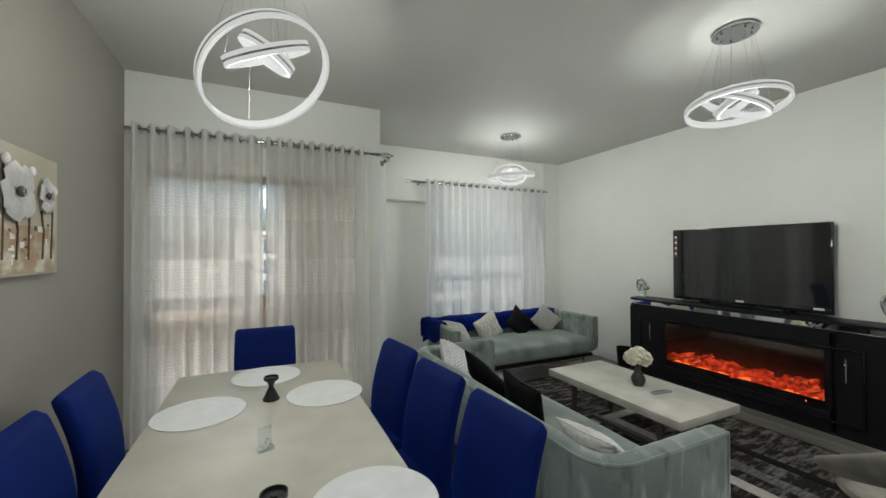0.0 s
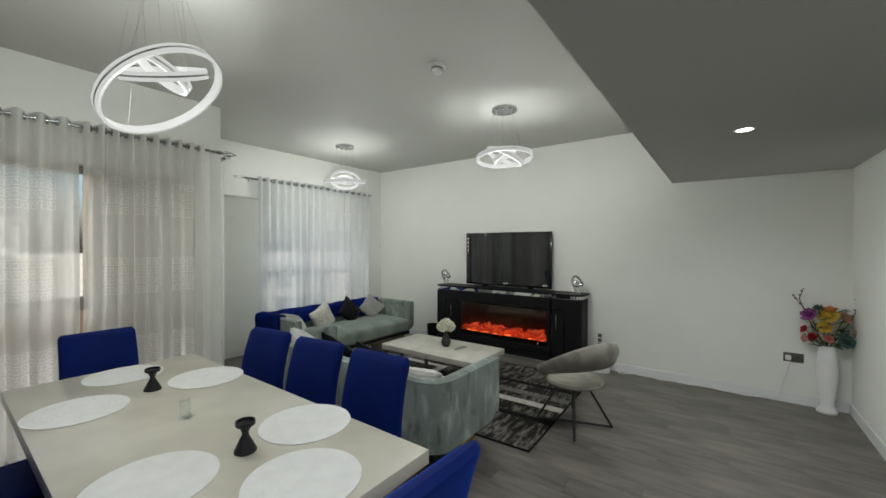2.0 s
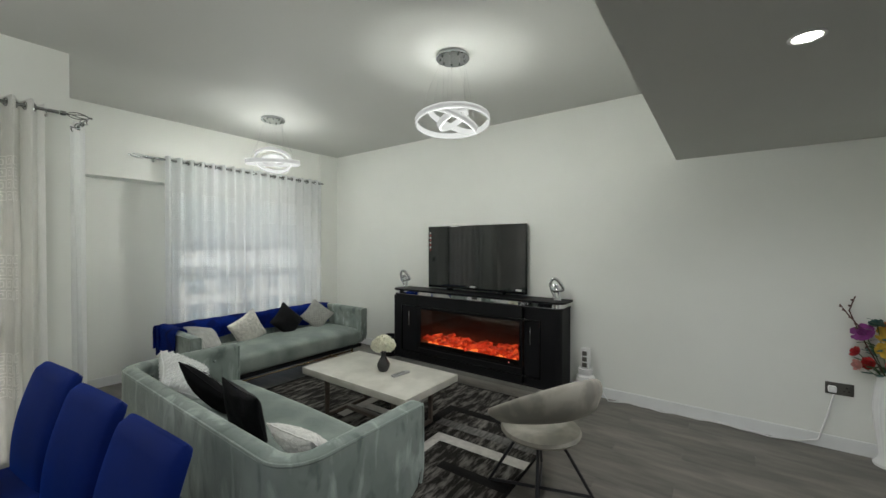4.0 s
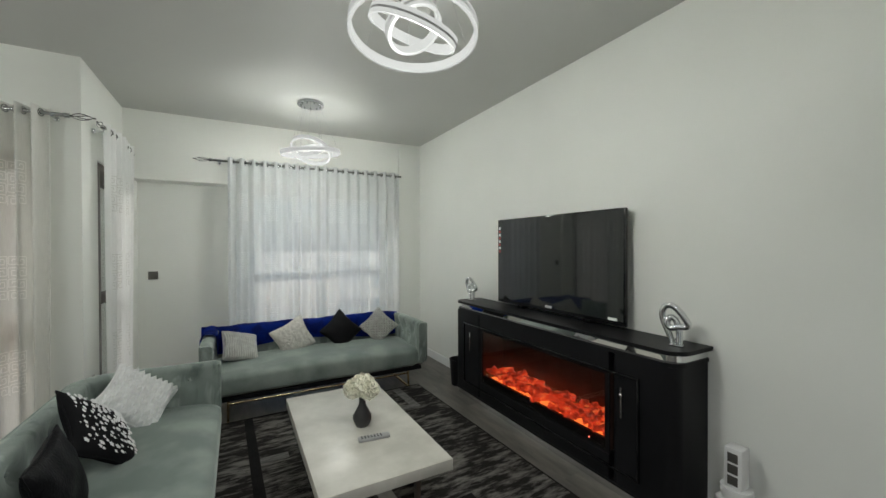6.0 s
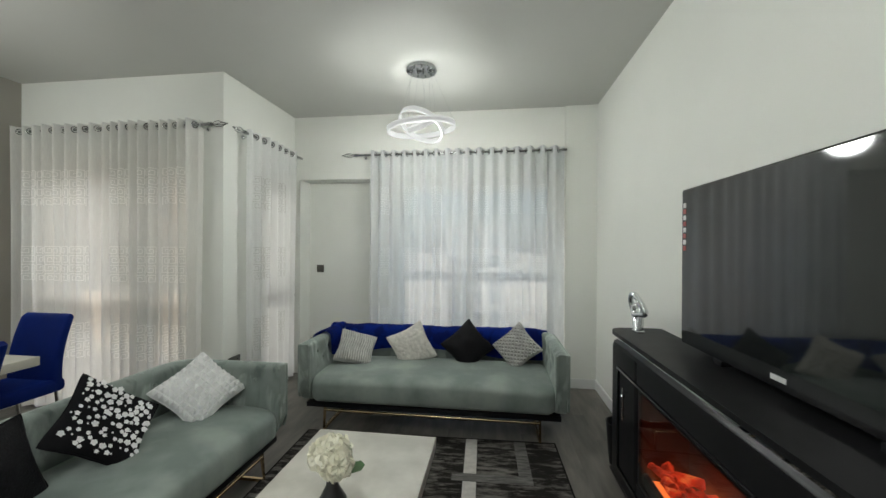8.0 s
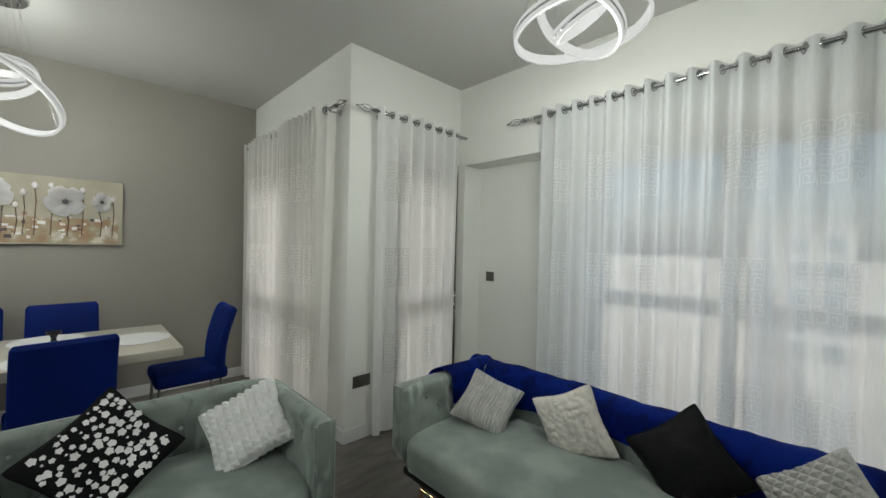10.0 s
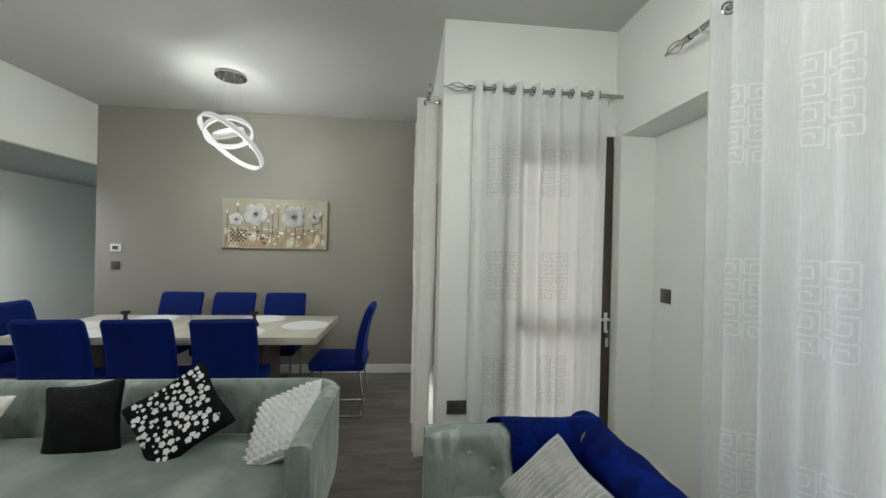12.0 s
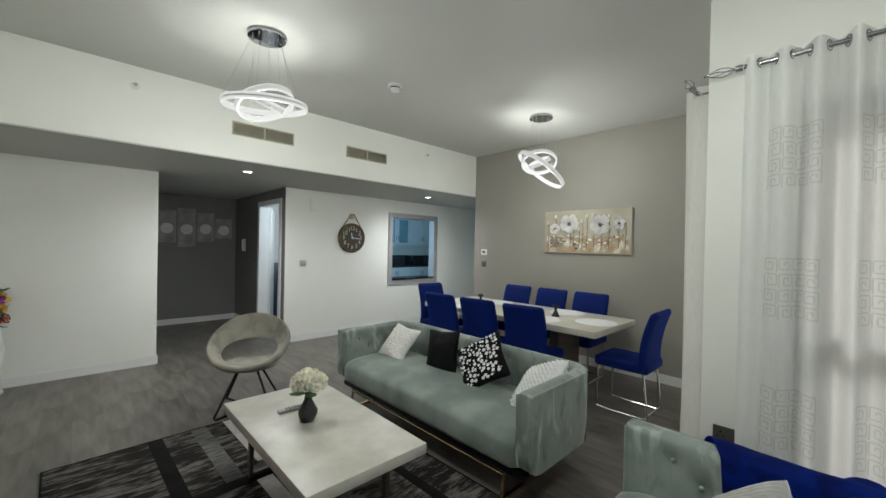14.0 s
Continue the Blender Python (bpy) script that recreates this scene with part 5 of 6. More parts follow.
FLOWERS = [("red_petals", (0.42, 0.015, 0.02), (-0.02, 0.10, 0.72), (-0.5, 0.6, 0.2), 0.055, 7, 4), ("yellow_petals", (0.62, 0.42, 0.06), (-0.03, -0.01, 0.92), (-0.5, 0.2, 0.6), 0.10, 6, 2),
           ("orange_petals", (0.62, 0.24, 0.06), (0.0, -0.02, 0.99), (-0.4, 0.1, 0.8), 0.065, 6, 3), ("purple_petals", (0.22, 0.04, 0.20), (-0.02, 0.13, 0.93), (-0.5, 0.5, 0.5), 0.085, 6, 2),
           ("coral_petals", (0.62, 0.20, 0.17), (-0.08, 0.0, 0.73), (-0.8, 0.2, 0.1), 0.045, 7, 4), ("teal_petals", (0.06, 0.14, 0.12), (-0.05, -0.12, 0.71), (-0.7, -0.2, 0.2), 0.075, 8, 4),
           ("yellow_petals", (0.62, 0.42, 0.06), (-0.05, 0.03, 0.83), (-0.8, 0.1, 0.3), 0.07, 6, 2), ("peach_petals", (0.62, 0.36, 0.24), (0.0, -0.12, 0.93), (-0.5, -0.4, 0.4), 0.07, 6, 3),
           ("teal_petals", (0.06, 0.14, 0.12), (-0.02, 0.07, 1.01), (-0.3, 0.4, 0.8), 0.05, 7, 3), ("pink_petals", (0.55, 0.25, 0.22), (-0.02, 0.16, 0.70), (-0.4, 0.8, 0.1), 0.05, 6, 3),
           ("cream_petals_b", (0.60, 0.52, 0.40), (-0.02, -0.17, 0.80), (-0.5, -0.8, 0.3), 0.06, 6, 3), ("red_petals", (0.42, 0.015, 0.02), (0.04, 0.16, 0.78), (-0.2, 0.7, 0.4), 0.05, 7, 3)]
for k, (nm, col, c, d, s, pn, ly) in enumerate(FLOWERS):
    c, s = (c[0] * 0.8, c[1] * 0.85, 0.60 + (c[2] - 0.64) * 0.9), s * 0.95
    mt = bpy.data.materials.get(nm) or mat(nm, col, 0.6, vary=0.2, scale=30, bump=0.1)
    part("flower", bloom(c, d, s, pn, ly, k), mt, fv, nm.split("_")[0] + " artificial flower")
    part("stem", tube([(0.0, 0.0, 0.55), (c[0] * 0.4, c[1] * 0.5, 0.55 + (c[2] - 0.55) * 0.5), c], 0.003, 5), M_LEAF, fv)
rnd = random.Random(8)
for k in range(90):
    a, z = rnd.uniform(0, 6.28), 0.60 + 0.36 * rnd.random() ** 1.4
    r = 0.03 + 0.07 * rnd.random()
    bm = bmesh.new()
    petal(bm, (r * math.cos(a) * 0.6, r * math.sin(a), z), (math.cos(a), math.sin(a), rnd.uniform(-0.3, 0.8)), rnd.uniform(0.05, 0.085), None, -0.15, 0.36)
    part("leaf", bm, M_LEAF if k % 3 else bpy.data.materials["teal_petals"], fv)
M_TWIG = mat("brown_twig", (0.10, 0.05, 0.04), 0.7)
for pts in (((0, 0.02, 0.6), (0.0, 0.13, 0.85), (-0.01, 0.19, 1.02), (0.0, 0.16, 1.12)), ((0, 0.13, 0.9), (-0.01, 0.20, 1.0), (0.0, 0.235, 1.06)), ((0, -0.02, 0.6), (0.0, -0.15, 0.85), (0.0, -0.19, 0.98), (0.02, -0.185, 1.06))):
    bms = [tube(pts, 0.004, 6)]
    for p, q in zip(pts, pts[1:]):
        for t in (0.3, 0.7):
            bms.append(ball(Vector(p).lerp(Vector(q), t) + Vector((0, 0.008, 0.004)), 0.008, 1))
    part("twig", joined(*bms), M_TWIG, fv, "brown budding twig")

# ---- round armchair ----
ac = thing("armchair", "taupe velvet round shell armchair with black metal legs beside the rug", "armchair", m=pose(3.49, 0.545, 0.0005, 0, 0, 152))


def shell(u, v):
    """u round the ring (0 at the back), v round the section. The chair faces -y."""
    a = 2 * math.pi * u
    back = 0.5 + 0.5 * math.cos(a)
    ro = 0.315
    zo = 0.418 + 0.348 * back ** 1.1
    ri = 0.175 + 0.09 * back
    zi = 0.40 + 0.145 * back
    x0, y0, x1, y1 = ro * math.sin(a), ro * math.cos(a) * 0.96 + 0.02, ri * math.sin(a), ri * math.cos(a) - 0.0
    o, i = Vector((x0, y0, zo)), Vector((x1, y1, zi))
    along = i - o
    L = along.length
    along.normalize()
    tang = Vector((math.cos(a), -math.sin(a), 0))
    nrm = along.cross(tang).normalized()
    t = 2 * math.pi * v
    e = 0.45
    cu = math.copysign(abs(math.cos(t)) ** e, math.cos(t))
    cv = math.copysign(abs(math.sin(t)) ** 0.8, math.sin(t))
    mid = (o + i) / 2 + nrm * (-0.035 * back) * (1 - cu * cu)
    return mid + along * L / 2 * cu + nrm * 0.022 * cv


part("shell", grid(shell, 64, 22, True, True), M_TAUPE, ac)
part("seat", moved(spun([(0, 0.362), (0.19, 0.364), (0.222, 0.372), (0.232, 0.386), (0.222, 0.402), (0.18, 0.410), (0.10, 0.410), (0, 0.408)], 40), Matrix.Translation((0, 0.01, 0.0))), M_TAUPE, ac)
for turn_ in (47, -43):
    ends = [(0.10, 0.36), (0.30, 0.022), (0.288, 0.0095), (-0.288, 0.0095), (-0.30, 0.022), (-0.10, 0.36)]
    c_, s_ = math.cos(radians(turn_)), math.sin(radians(turn_))
    part("leg", tube([(d_ * c_, d_ * s_, z_ + (0.019 if turn_ < 0 and z_ < 0.02 else 0.0)) for d_, z_ in ends], 0.0095, 8), M_BLACKMET, ac, "black metal hoop leg")
part("mounting_plate", moved(spun([(0, 0.345), (0.12, 0.345), (0.12, 0.362), (0, 0.362)], 24), Matrix.Translation((0, 0.0, 0.0))), M_BLACKMET, ac)

# ---- pendant lights ----


def pendant(m, label, rings):
    """rings: (centre z below the ceiling, diameter, tilt x, tilt y, dx, dy)."""
    p = thing("pendant_light", label, "pendant light", "ring pendant lights", m)
    cn = part("canopy", spun([(0, 0), (0.120, 0), (0.123, -0.004), (0.123, -0.024), (0.118, -0.028), (0, -0.028)], 40), M_CANOPY, p, "round mirror-chrome canopy")
    gm = mesh_of("gripper", spun([(0, 0), (0.006, 0), (0.006, -0.012), (0, -0.012)], 10), M_CHROME)
    for k, (z, dia, tx, ty, dx, dy) in enumerate(rings):
        R = pose(dx, dy, -z, tx, ty, 0)
        r, h, t = dia / 2, 0.021, 0.014
        n = 64
        sec = [(r + t / 2, h), (r + t / 2, -h), (r - t / 2, -h), (r - t / 2, h)]
        ob = part("ring", moved(grid(lambda u, v: (sec[int(v * 4) % 4][0] * math.cos(2 * math.pi * u), sec[int(v * 4) % 4][0] * math.sin(2 * math.pi * u), sec[int(v * 4) % 4][1]), n, 4, True, True), R), M_RING, p, "glowing white light ring")
        part("ring_band", moved(joined(grid(lambda u, v: ((r + t / 2 + 0.0012) * math.cos(2 * math.pi * u), (r + t / 2 + 0.0012) * math.sin(2 * math.pi * u), -0.004 + 0.008 * v), n, 1, True)), R), M_RINGBODY, ob)
        for q in range(3):
            a = 2.1 * q + k * 0.7
            end = R @ Vector((r * math.cos(a), r * math.sin(a), h))
            start = Vector((0.09 * math.cos(a), 0.09 * math.sin(a), -0.028))
            part("wire", tube([start, end], 0.0009, 5), M_WIRE, p, "thin suspension wire")
            g_ = part("gripper", gm, None, cn)
            g_.location = start
    glow_lamp = new("pendant_lamp", bpy.data.lights.new("pendant_lamp", "POINT"))
    glow_lamp.data.energy, glow_lamp.data.shadow_soft_size, glow_lamp.data.color = RING_POWER, 0.12, (0.965, 0.99, 0.95)
    glow_lamp.matrix_world = m @ pose(0, 0, -0.66)
    return p


pendant(pose(0.95, 1.76, CEIL), "pendant lamp with three tilted glowing rings over the dining table", ((0.583, 0.57, -27, -27.5, 0.023, 0.025), (0.50, 0.36, 18, -22, 0.02, 0.0), (0.50, 0.23, 9, 30, 0.02, 0.0)))
pendant(pose(3.63, 1.27, CEIL), "pendant lamp with three glowing rings over the coffee table", ((0.48, 0.53, -5, 4, 0, 0), (0.47, 0.37, 20, 12, 0, 0), (0.46, 0.23, -26, -14, 0, 0)))
pendant(pose(3.60, 3.635, CEIL), "pendant lamp with three glowing rings over the window sofa", ((0.48, 0.54, 4, -5, 0, 0), (0.46, 0.37, -22, 20, 0, 0), (0.45, 0.23, 26, -22, 0, 0)))

# ---- things on the ceiling and the beam ----
sd = thing("smoke_detector", "white smoke detector on the ceiling between the lamps", "smoke detector", m=pose(2.533, 1.26, CEIL))
part("base", spun([(0, 0), (0.064, 0), (0.064, -0.016), (0.055, -0.023), (0, -0.023)], 28), M_WHITEPL, sd)
part("sensor", spun([(0, -0.023), (0.038, -0.023), (0.044, -0.034), (0.036, -0.055), (0.014, -0.062), (0, -0.062)], 24), M_WHITEPL, sd)
part("vent_gap", spun([(0.033, -0.026), (0.0452, -0.0265), (0.0462, -0.034), (0.033, -0.034)], 24), M_GREYPL, sd, "dark slotted ring")
M_VENT = mat("beige_vent_metal", (0.47, 0.44, 0.34), 0.4, 0.1, vary=0.03, bump=0.02)
for x0, x1 in ((2.92, 3.51), (1.73, 2.30)):
    v = thing("air_vent", "beige louvred air conditioning grille in the bulkhead", "vent", "air grilles", pose(x0, 0.0, 2.45))
    w = x1 - x0
    part("frame", joined(bx(0, w, 0, 0.012, 0, 0.012), bx(0, w, 0, 0.012, 0.118, 0.13), bx(0, 0.012, 0, 0.012, 0.012, 0.118), bx(w - 0.012, w, 0, 0.012, 0.012, 0.118), bx(w / 2 - 0.007, w / 2 + 0.007, 0, 0.012, 0.012, 0.118)), M_VENT, v)
    part("backing", bx(0.012, w - 0.012, 0.0, 0.002, 0.012, 0.118), M_BLACK, v)
    sl = mesh_of("slat", moved(bx(0, w / 2 - 0.019, -0.0010, 0.0010, -0.0028, 0.0028), pose(0, 0.007, 0, 24, 0, 0)), M_VENT, False)
    for k in range(9):
        for h in (0.012, w / 2 + 0.007):
            part("slat", sl, None, v).location = (h, 0, 0.0185 + 0.0117 * k)
for x in (4.23, 1.05):
    s = thing("sprinkler", "small white and metal sprinkler head in the bulkhead", "sprinkler", "sprinklers", pose(x, 0.0, 2.69, -90, 0, 0))
    part("plate", spun([(0, 0), (0.030, 0), (0.028, 0.006), (0.010, 0.010), (0, 0.010)], 20), M_WHITEPL, s)
    part("head", spun([(0, 0.010), (0.007, 0.010), (0.006, 0.028), (0.014, 0.030), (0.014, 0.033), (0, 0.034)], 14), M_CHROME, s)
for x, y in ((3.20, -0.56), (0.46, -0.62)):
    d = thing("downlight", "small round white recessed downlight", "downlight", "downlights", pose(x, y, BEAM))
    part("trim", spun([(0.040, -0.0005), (0.054, -0.0005), (0.053, -0.005), (0.044, -0.006), (0.040, -0.003)], 28), M_WHITEPL, d)
    part("lens", spun([(0, -0.001), (0.040, -0.001), (0.040, -0.003), (0, -0.003)], 28), M_DOWN, d, "glowing lens")
    sp_ = new("downlight_lamp", bpy.data.lights.new("downlight_lamp", "SPOT"))
    sp_.data.energy, sp_.data.spot_size, sp_.data.spot_blend, sp_.data.shadow_soft_size, sp_.data.color = 66, radians(168), 1.0, 0.12, (0.95, 0.97, 1.0)
    sp_.matrix_world = pose(x, y, BEAM - 0.012)

# ---- picture on the grey wall ----
pic = thing("flower_picture", "wide canvas with raised white poppies on the grey wall", "picture", m=pose(0.0, 1.84, 1.64, 0, 0, 90))
PW, PH = 1.11, 0.54
M_CANVAS = mat("painted_canvas", (0.46, 0.43, 0.34), 0.7, scale=3, bump=0.4, grain=70, color2=(0.36, 0.33, 0.25))
M_PBROWN = mat("brown_paint", (0.13, 0.08, 0.06), 0.7, vary=0.3, scale=20)
M_POCHRE = mat("orange_paint", (0.40, 0.26, 0.16), 0.7, vary=0.35, scale=25)
M_PWHITE = mat("white_relief_paint", (0.82, 0.81, 0.80), 0.5, scale=18, bump=0.4, grain=80, color2=(0.68, 0.665, 0.66))
M_PGREY = mat("grey_relief_paint", (0.08, 0.075, 0.08), 0.6, vary=0.3, scale=25)
part("canvas", bx(-PW / 2, PW / 2, -0.035, 0, -PH / 2, PH / 2, 0.004), M_CANVAS, pic)
def washed():
    m = mat("washed_paint", (0.62, 0.58, 0.50), 0.7, scale=9, bump=0.6, grain=60, color2=(0.36, 0.23, 0.14))
    rp = [n for n in m.node_tree.nodes if n.type == "VALTORGB"][0].color_ramp
    e = rp.elements.new(0.5)
    e.color = (0.38, 0.33, 0.22, 1)
    rp.elements[0].position, rp.elements[-1].position = 0.38, 0.6
    return m


part("painted_ground", bx(-0.525, 0.525, -0.0362, -0.0352, -0.258, -0.055), washed(), pic, "washed ochre and white painted ground", smooth=False)
rnd = random.Random(12)
for k in range(70):
    x, z = rnd.uniform(-0.5, 0.47), rnd.uniform(-0.23, -0.04)
    w_, h_ = rnd.uniform(0.008, 0.05), rnd.uniform(0.004, 0.028)
    part("brush_patch", bx(x, x + w_, -0.0370 - 0.0002 * (k % 5), -0.0362, z, z + h_, 0.0), (M_POCHRE, M_PWHITE, M_PWHITE, M_PGREY)[k % 4], pic, ("orange", "white", "white", "grey")[k % 4] + " paint patch", smooth=False)
for i in range(8):
    for j in range(6):
        if (i + j) % 2 == 0:
            part("check", bx(-0.47 + i * 0.022, -0.448 + i * 0.022, -0.0388, -0.0380, -0.20 + j * 0.022, -0.18 + j * 0.022), M_PGREY, pic, "dark check of paint", smooth=False)


def relief_flower(cx, cz, r, seed, squash=1.0):
    rnd = random.Random(seed)
    n = 5
    for q in range(n):
        an = 2 * math.pi * q / n + rnd.uniform(-0.15, 0.15) + seed
        bm = grid(lambda u, v: (cx + r * (0.15 + 0.85 * u) * math.cos(an + (v - 0.5) * 1.62 * (0.42 + 0.58 * math.sin(math.pi * min(1, u * 0.86 + 0.10)))) * squash, -0.038 - 0.018 * math.sin(u * 2.4) - 0.004 * math.sin(math.pi * v) * (q % 2 + 1),
                                cz + r * (0.15 + 0.85 * u) * math.sin(an + (v - 0.5) * 1.62 * (0.42 + 0.58 * math.sin(math.pi * min(1, u * 0.86 + 0.10))))), 5, 6)
        part("petal", thick(bm, 0.003), M_PWHITE, pic, "white relief petal")
    part("flower_centre", moved(ball((0, 0, 0), 0.019 * r / 0.1, 2, (squash, 0.6, 1)), Matrix.Translation((cx, -0.058, cz))), M_PGREY, pic, "dark stamen boss")
    for q in range(10):
        part("stamen", ball((cx + 0.018 * math.cos(q * 0.63) * squash, -0.072, cz + 0.018 * math.sin(q * 0.63)), 0.003, 1), M_PWHITE, pic)


relief_flower(-0.20, 0.10, 0.125, 1)
relief_flower(0.20, 0.08, 0.125, 2)
relief_flower(0.42, 0.09, 0.085, 3, 0.75)
relief_flower(-0.40, 0.04, 0.07, 4, 1.1)
for x, z, b in ((-0.50, 0.12, 0.020), (-0.39, 0.20, 0.022), (-0.14, 0.20, 0.022), (0.03, 0.19, 0.024), (0.12, 0.20, 0.022), (0.30, 0.18, 0.022), (0.49, 0.12, 0.022), (-0.03, 0.13, 0.024), (-0.07, 0.03, 0.02)):
    part("stalk", tube([(x, -0.039, z - 0.02), (x + 0.008, -0.039, z - 0.12), (x - 0.004, -0.039, -0.20)], 0.0035, 5), M_PBROWN, pic, "brown relief stalk")
    part("bud", ball((x, -0.047, z), b, 2, (0.75, 0.6, 1.1)), M_PWHITE, pic, "white relief bud")
for x in (-0.20, 0.20, 0.40, -0.40):
    part("stalk", tube([(x, -0.039, 0.02), (x + 0.02, -0.039, -0.08), (x + 0.01, -0.039, -0.2)], 0.004, 5), M_PBROWN, pic)

# ---- clock ----
M_BRONZE = mat("aged_bronze", (0.11, 0.09, 0.06), 0.45, 0.6, vary=0.3, scale=15, bump=0.2)
M_CLOCKFACE = mat("dark_grey_dial", (0.045, 0.045, 0.04), 0.6, vary=0.2, scale=12, bump=0.1)
M_BRASS = mat("brass_numeral", (0.55, 0.46, 0.26), 0.4, 0.3, vary=0.1)
M_STRAP = mat("tan_strap", (0.26, 0.19, 0.12), 0.6, vary=0.2, bump=0.2)
CLOCK = (1.40, YS, 1.525)
ck = thing("wall_clock", "round dark bronze clock hanging by a strap from a knob", "clock", m=pose(*CLOCK, 0, 0, 180))
R_ = 0.235
turn = pose(0, 0, 0, 90, 0, 0)
part("case", moved(spun([(0, 0.0), (R_, 0), (R_, 0.03), (R_ - 0.008, 0.042), (R_ - 0.025, 0.042), (R_ - 0.032, 0.028), (0, 0.028)], 48), turn), M_BRONZE, ck)
part("dial", moved(spun([(0, 0.029), (R_ - 0.034, 0.029), (R_ - 0.034, 0.031), (0, 0.031)], 48), turn), M_CLOCKFACE, ck)
for k in range(1, 13):
    a = radians(90 - 30 * k)
    cv = bpy.data.curves.new("numeral", "FONT")
    cv.body, cv.size, cv.align_x, cv.align_y, cv.extrude = str(k), 0.092, "CENTER", "CENTER", 0.0015
    tmp = bpy.data.objects.new("numeral", cv)
    me = bpy.data.meshes.new_from_object(tmp)
    bpy.data.objects.remove(tmp)
    me.materials.append(M_BRASS)
    o = part("numeral", me, None, ck, "brass numeral")
    o.matrix_basis = pose(0.150 * math.cos(a), -0.034, 0.150 * math.sin(a), 90, 0, 0)
for an, L, w_ in ((-15, 0.085, 0.005), (95, 0.14, 0.0045)):
    bm = bx(-w_, w_, -0.0395, -0.0375, -0.02, L)
    part("clock_hand", moved(bm, Matrix.Rotation(radians(an), 4, "Y")), M_WHITEPL, ck, "pale clock pointer", smooth=False)
part("knob", moved(spun([(0, 0), (0.045, 0), (0.045, 0.018), (0.036, 0.026), (0.014, 0.028), (0.012, 0.04), (0, 0.04)], 24), Matrix.Translation((0, 0, 0.34)) @ turn), M_BRASS, ck, "round brass knob")
part("strap", tube([(-0.165, -0.02, 0.17), (-0.05, -0.03, 0.335), (-0.03, -0.032, 0.375), (0.03, -0.032, 0.375), (0.05, -0.03, 0.335), (0.165, -0.02, 0.17)], 0.008, 6), M_STRAP, ck, "tan leather strap")

# ---- kitchen beyond the hatch ----
M_HATCH = mat("grey_hatch_trim", (0.30, 0.30, 0.295), 0.5, vary=0.03, bump=0.03)
hf = tagged(new("hatch_frame"), "grey framed serving hatch between the dining area and the kitchen", "hatch", kind="structure")
part("hatch_trim", joined(bx(-0.47, -0.384, YS + 0.0005, YS + 0.018, 0.72, 1.99), bx(0.594, 0.68, YS + 0.0005, YS + 0.018, 0.72, 1.99), bx(-0.384, 0.594, YS + 0.0005, YS + 0.018, 1.904, 1.99), bx(-0.384, 0.594, YS + 0.0005, YS + 0.018, 0.72, 0.806),
                          bx(-0.3895, -0.384, YS - 0.13, YS + 0.0004, 0.806, 1.904), bx(0.594, 0.5995, YS - 0.13, YS + 0.0004, 0.806, 1.904), bx(-0.384, 0.594, YS - 0.13, YS + 0.0004, 1.904, 1.9095)), M_HATCH, hf)
part("hatch_sill", bx(-0.383, 0.593, YS - 0.30, YS + 0.03, 0.807, 0.835, 0.004), M_BLACKGLOSS, hf, "black stone sill")
M_KWHITE = mat("white_cabinet_paint", (0.70, 0.72, 0.74), 0.35, vary=0.02, bump=0.02)
M_KGLASS = mat("frosted_cabinet_glass", (0.22, 0.36, 0.40), 0.2, vary=0.15, scale=3, bump=0)
M_COUNTER = mat("dark_speckled_counter", (0.04, 0.045, 0.05), 0.15, vary=0.5, scale=60, bump=0.02)
KY = -3.6


def cabinet(x, w, z0, z1, depth, glazed, label):
    c = thing("kitchen_cabinet", label, "cabinet", "kitchen cabinets", pose(x, KY, 0))
    part("carcass", bx(0, w, -depth, 0, z0, z1), M_KWHITE, c)
    dw = w / 2
    for k in range(2):
        a, b = k * dw + 0.003, (k + 1) * dw - 0.003
        dr = part("door", joined(bx(a, a + 0.06, 0.001, 0.020, z0 + 0.003, z1 - 0.003), bx(b - 0.06, b, 0.001, 0.020, z0 + 0.003, z1 - 0.003), bx(a + 0.06, b - 0.06, 0.001, 0.020, z1 - 0.063, z1 - 0.003), bx(a + 0.06, b - 0.06, 0.001, 0.020, z0 + 0.003, z0 + 0.063)), M_KWHITE, c)
        part("panel", bx(a + 0.06, b - 0.06, 0.002, 0.010, z0 + 0.063, z1 - 0.063), M_KGLASS if glazed else M_KWHITE, dr, "frosted glass panel" if glazed else "")
        hx = b - 0.03 if k == 0 else a + 0.03
        hz = z0 + 0.12 if z0 > 1 else z1 - 0.2
        part("handle", rod((hx, 0.035, hz), (hx, 0.035, hz + 0.11), 0.006), M_BLACKMET, dr, "dark bar handle")


for k in range(6):
    cabinet(-4.02 + k * 0.82, 0.82, 1.42, 2.12, 0.33, k % 2 == 1 or k == 0, "white wall cabinet with frosted glass doors" if (k % 2 == 1 or k == 0) else "white wall cabinet with framed doors")
    cabinet(-4.02 + k * 0.82, 0.82, 0.10, 0.86, 0.55, False, "white base cabinet with framed doors under the dark counter")
structure("wall_kitchen_back", bx(-4.5, 1.0, KY - 0.75, KY - 0.56, 0, BEAM + 0.02), M_WALL, "white wall behind the kitchen cabinets")
structure("kitchen_splash", bx(-4.5, 1.0, KY - 0.559, KY - 0.40, 0.90, 1.42), M_WALL, "white kitchen splashback")
solid("kitchen_counter", joined(bx(-4.4, 0.9, KY - 0.55, KY + 0.03, 0.861, 0.90, 0.003), bx(-4.4, 0.9, KY - 0.398, KY - 0.375, 0.90, 1.16, 0.003)), M_COUNTER, "dark speckled stone kitchen counter", "counter")
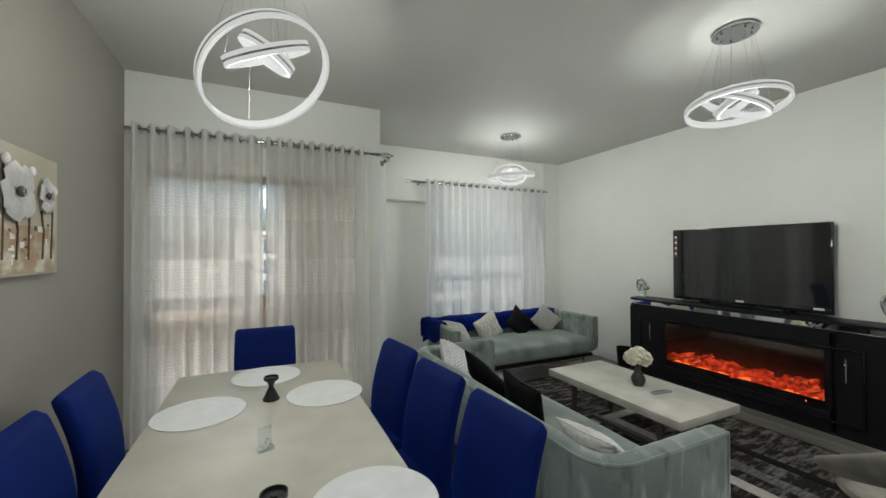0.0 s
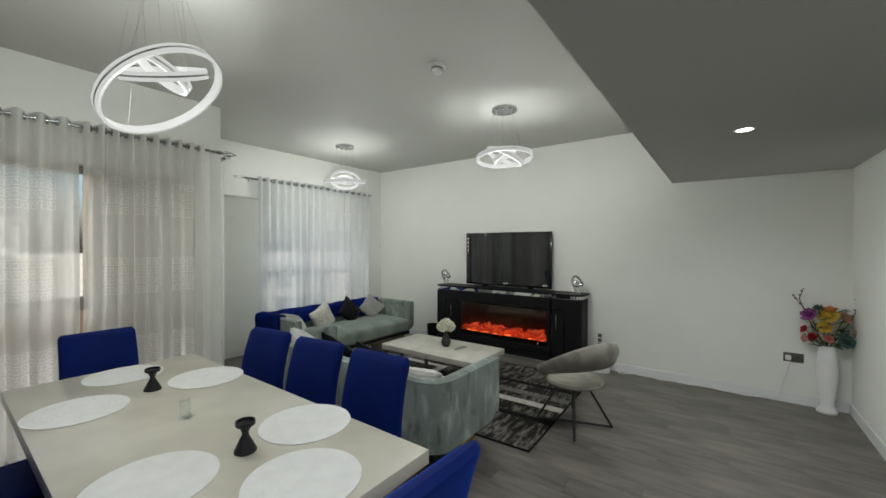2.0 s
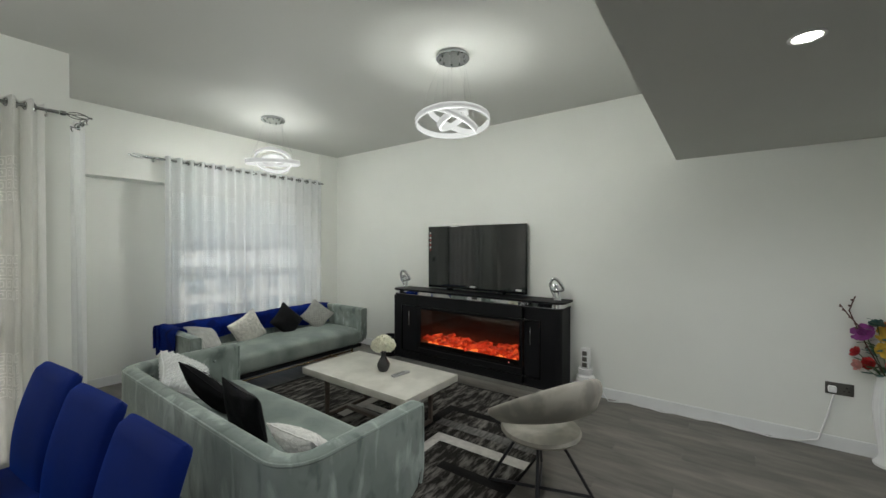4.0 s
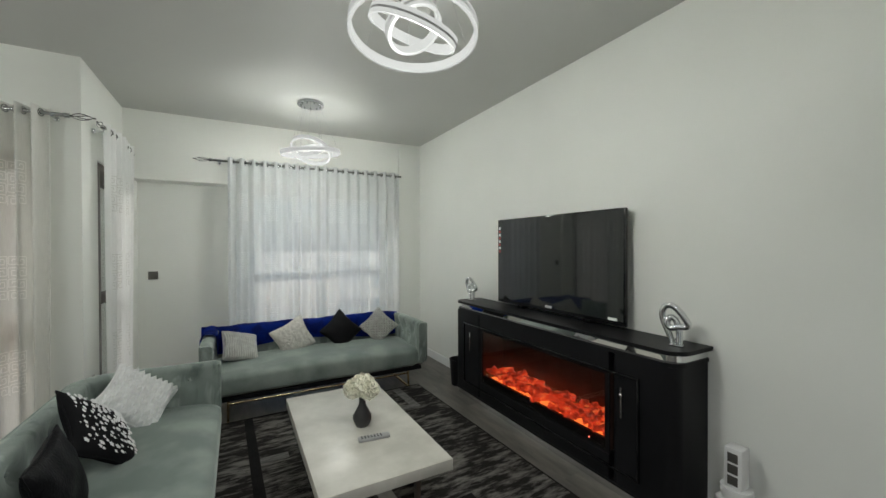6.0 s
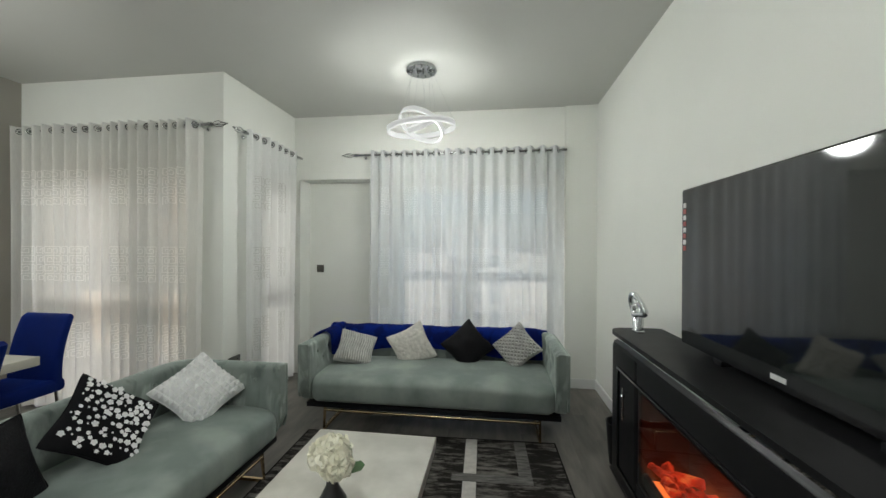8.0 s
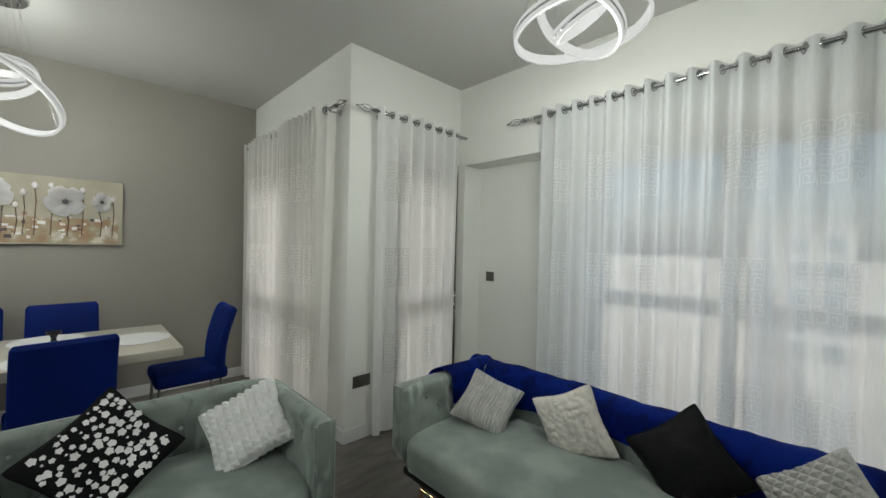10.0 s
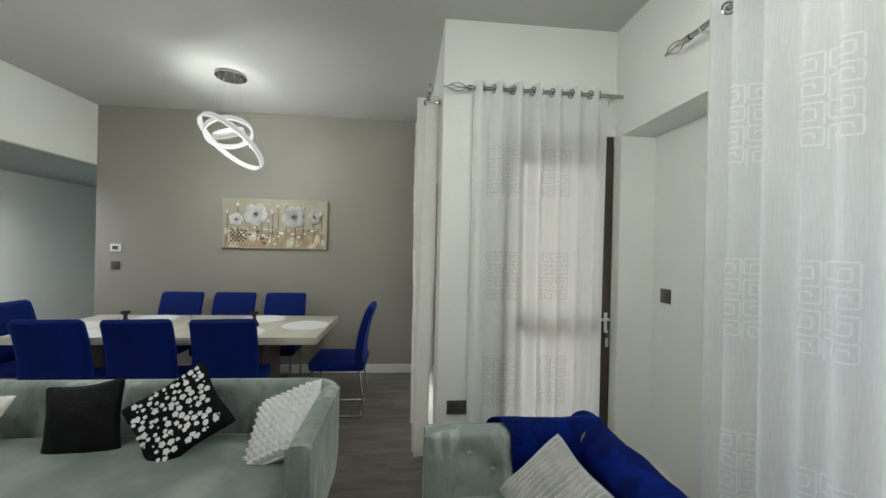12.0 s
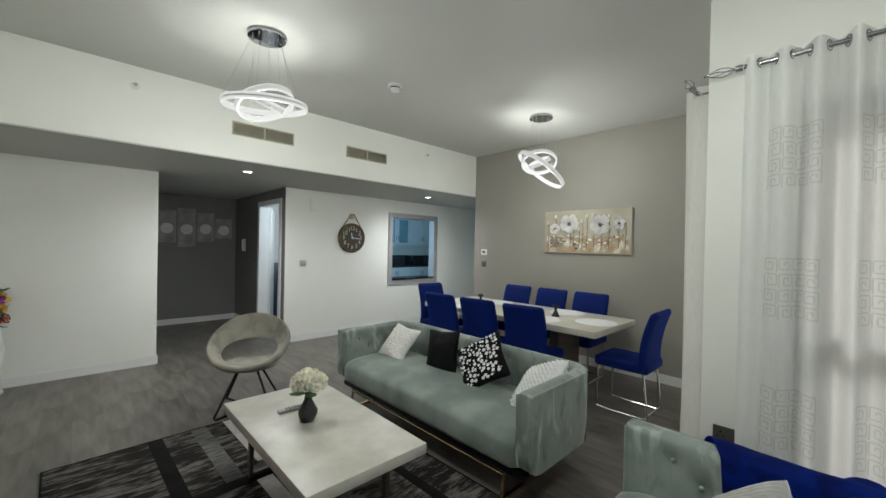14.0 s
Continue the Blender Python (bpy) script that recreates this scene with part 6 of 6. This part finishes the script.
solid("microwave", bx(-2.2, -1.7, KY - 0.35, KY - 0.02, 0.901, 1.16, 0.01), M_BLACKGLOSS, "black microwave on the kitchen counter", "microwave")
solid("dish_tray", bx(-3.4, -2.7, KY - 0.3, KY, 0.901, 0.96, 0.008), M_WHITEPL, "white tray on the kitchen counter", "tray")

# ---- entrance hall ----
dh = tagged(new("door_hall"), "white framed doorway off the entrance hall with the door standing open", "door", kind="structure")
part("door_frame", joined(bx(HX0 - 0.13, HX0 + 0.016, -1.606, -1.53, 0, 1.994), bx(HX0 - 0.13, HX0 + 0.016, -2.51, -2.434, 0, 1.994), bx(HX0 - 0.13, HX0 + 0.016, -2.51, -1.53, 1.994, 2.07)), M_TRIM, dh)
part("door_leaf", moved(bx(0, 0.80, -0.04, 0, 0.01, 1.99, 0.003), pose(HX0 - 0.135, -2.46, 0, 0, 0, -113.6)), M_TRIM, dh)
part("handle", moved(joined(rod((0.72, 0, 1.02), (0.72, 0.05, 1.02), 0.009), rod((0.72, 0.05, 1.02), (0.60, 0.05, 1.02), 0.009)), pose(HX0 - 0.135, -2.46, 0, 0, 0, -113.6)), M_CHROME, dh, "brushed lever handle")
solid("wardrobe", bx(1.12, 2.10, -3.82, -3.45, 0, 1.02, 0.004), mat("navy_laminate", (0.03, 0.045, 0.08), 0.4, vary=0.06), "dark navy cupboard in the room off the hall", "cupboard")
# Added lamp, out of sight in the windowless side room, brightens its wall.
area_light("fill_side_room", (1.6, -1.75, 1.9), (1.6, -3.8, 1.4), 0.7, 0.5, 7, (0.75, 0.88, 1.0))
it = thing("intercom", "white wall intercom handset in the entrance hall", "intercom", m=pose(HX0, -3.2, 1.37, 0, 0, 90))
part("base", bx(-0.045, 0.045, -0.022, 0, -0.11, 0.11, 0.006), M_WHITEPL, it)
part("handset", bx(-0.035, 0.005, -0.05, -0.024, -0.10, 0.10, 0.008), M_WHITEPL, it)
plate("wall_switch", pose(HX0, -2.66, 1.13, 0, 0, 90), "dark metal light switch in the entrance hall")
M_PCANVAS = mat("grey_white_painted_canvas", (0.42, 0.42, 0.41), 0.7, scale=5, bump=0.3, grain=60, color2=(0.24, 0.24, 0.24))
for k, (x0, x1, z0, z1) in enumerate(((2.52, 2.79, 1.475, 1.83), (2.81, 3.07, 1.41, 1.92), (3.09, 3.35, 1.32, 1.98), (3.37, 3.63, 1.39, 1.93), (3.65, 3.88, 1.47, 1.84))):
    p = thing("canvas_panel", "pale grey abstract canvas panel of a five part picture", "picture", "five part picture", pose((x0 + x1) / 2, HY, (z0 + z1) / 2, 0, 0, 180))
    w_, h_ = (x1 - x0) / 2, (z1 - z0) / 2
    part("canvas", bx(-w_, w_, -0.025, 0, -h_, h_, 0.003), M_PCANVAS, p)
    part("paint_blot", moved(spun([(0, 0.0015), (0.085, 0.001), (0.09, 0)], 14), pose(0, -0.0252, -0.03, 90, 0, 0)), M_PWHITE, p, "white abstract blot")
    if k == 2:
        part("paint_blot", moved(spun([(0, 0.0015), (0.045, 0.001), (0.05, 0)], 14), pose(0, -0.0252, 0.19, 90, 0, 0) @ Matrix.Diagonal((1, 0.6, 1, 1))), M_POCHRE, p, "orange abstract blot")

# ---- floor planks ----
rnd = random.Random(2)
PWD, PLN = 0.183, 1.22
meshes = {}


def plank_piece(x0, x1, y0, y1):
    key = (round(x1 - x0, 3), round(y1 - y0, 3))
    if key not in meshes:
        meshes[key] = mesh_of("plank", bx(-key[0] / 2 + 0.0003, key[0] / 2 - 0.0003, -key[1] / 2 + 0.0003, key[1] / 2 - 0.0003, -0.006, 0.0), M_PLANK, False)
    o = part("plank", meshes[key], None, floor)
    o.location = ((x0 + x1) / 2, (y0 + y1) / 2, 0)


x = 0.0
col = 0
while x < XE:
    off = (col * 0.41) % PLN
    y = YN - off + PLN
    hall = x + PWD > HX0 and x < HX1
    lo = HY if hall else YS
    hi = YN if x + PWD > 1.98 else 3.49
    while y > lo:
        a, b = max(y - PLN, lo), min(y, hi)
        if b - a > 0.02:
            plank_piece(x, min(x + PWD, XE), a, b)
        y -= PLN
    x += PWD
    col += 1
x = -2.38
while x < -0.01:
    plank_piece(x, min(x + PWD, 0.0), YS, 0.012)
    x += PWD
structure("kitchen_floor", bx(-4.5, 2.33, -5.05, YS - 0.12, -0.006, 0.0), mat("grey_kitchen_tile", (0.2, 0.2, 0.2), 0.3, vary=0.1), "grey tiled kitchen floor")
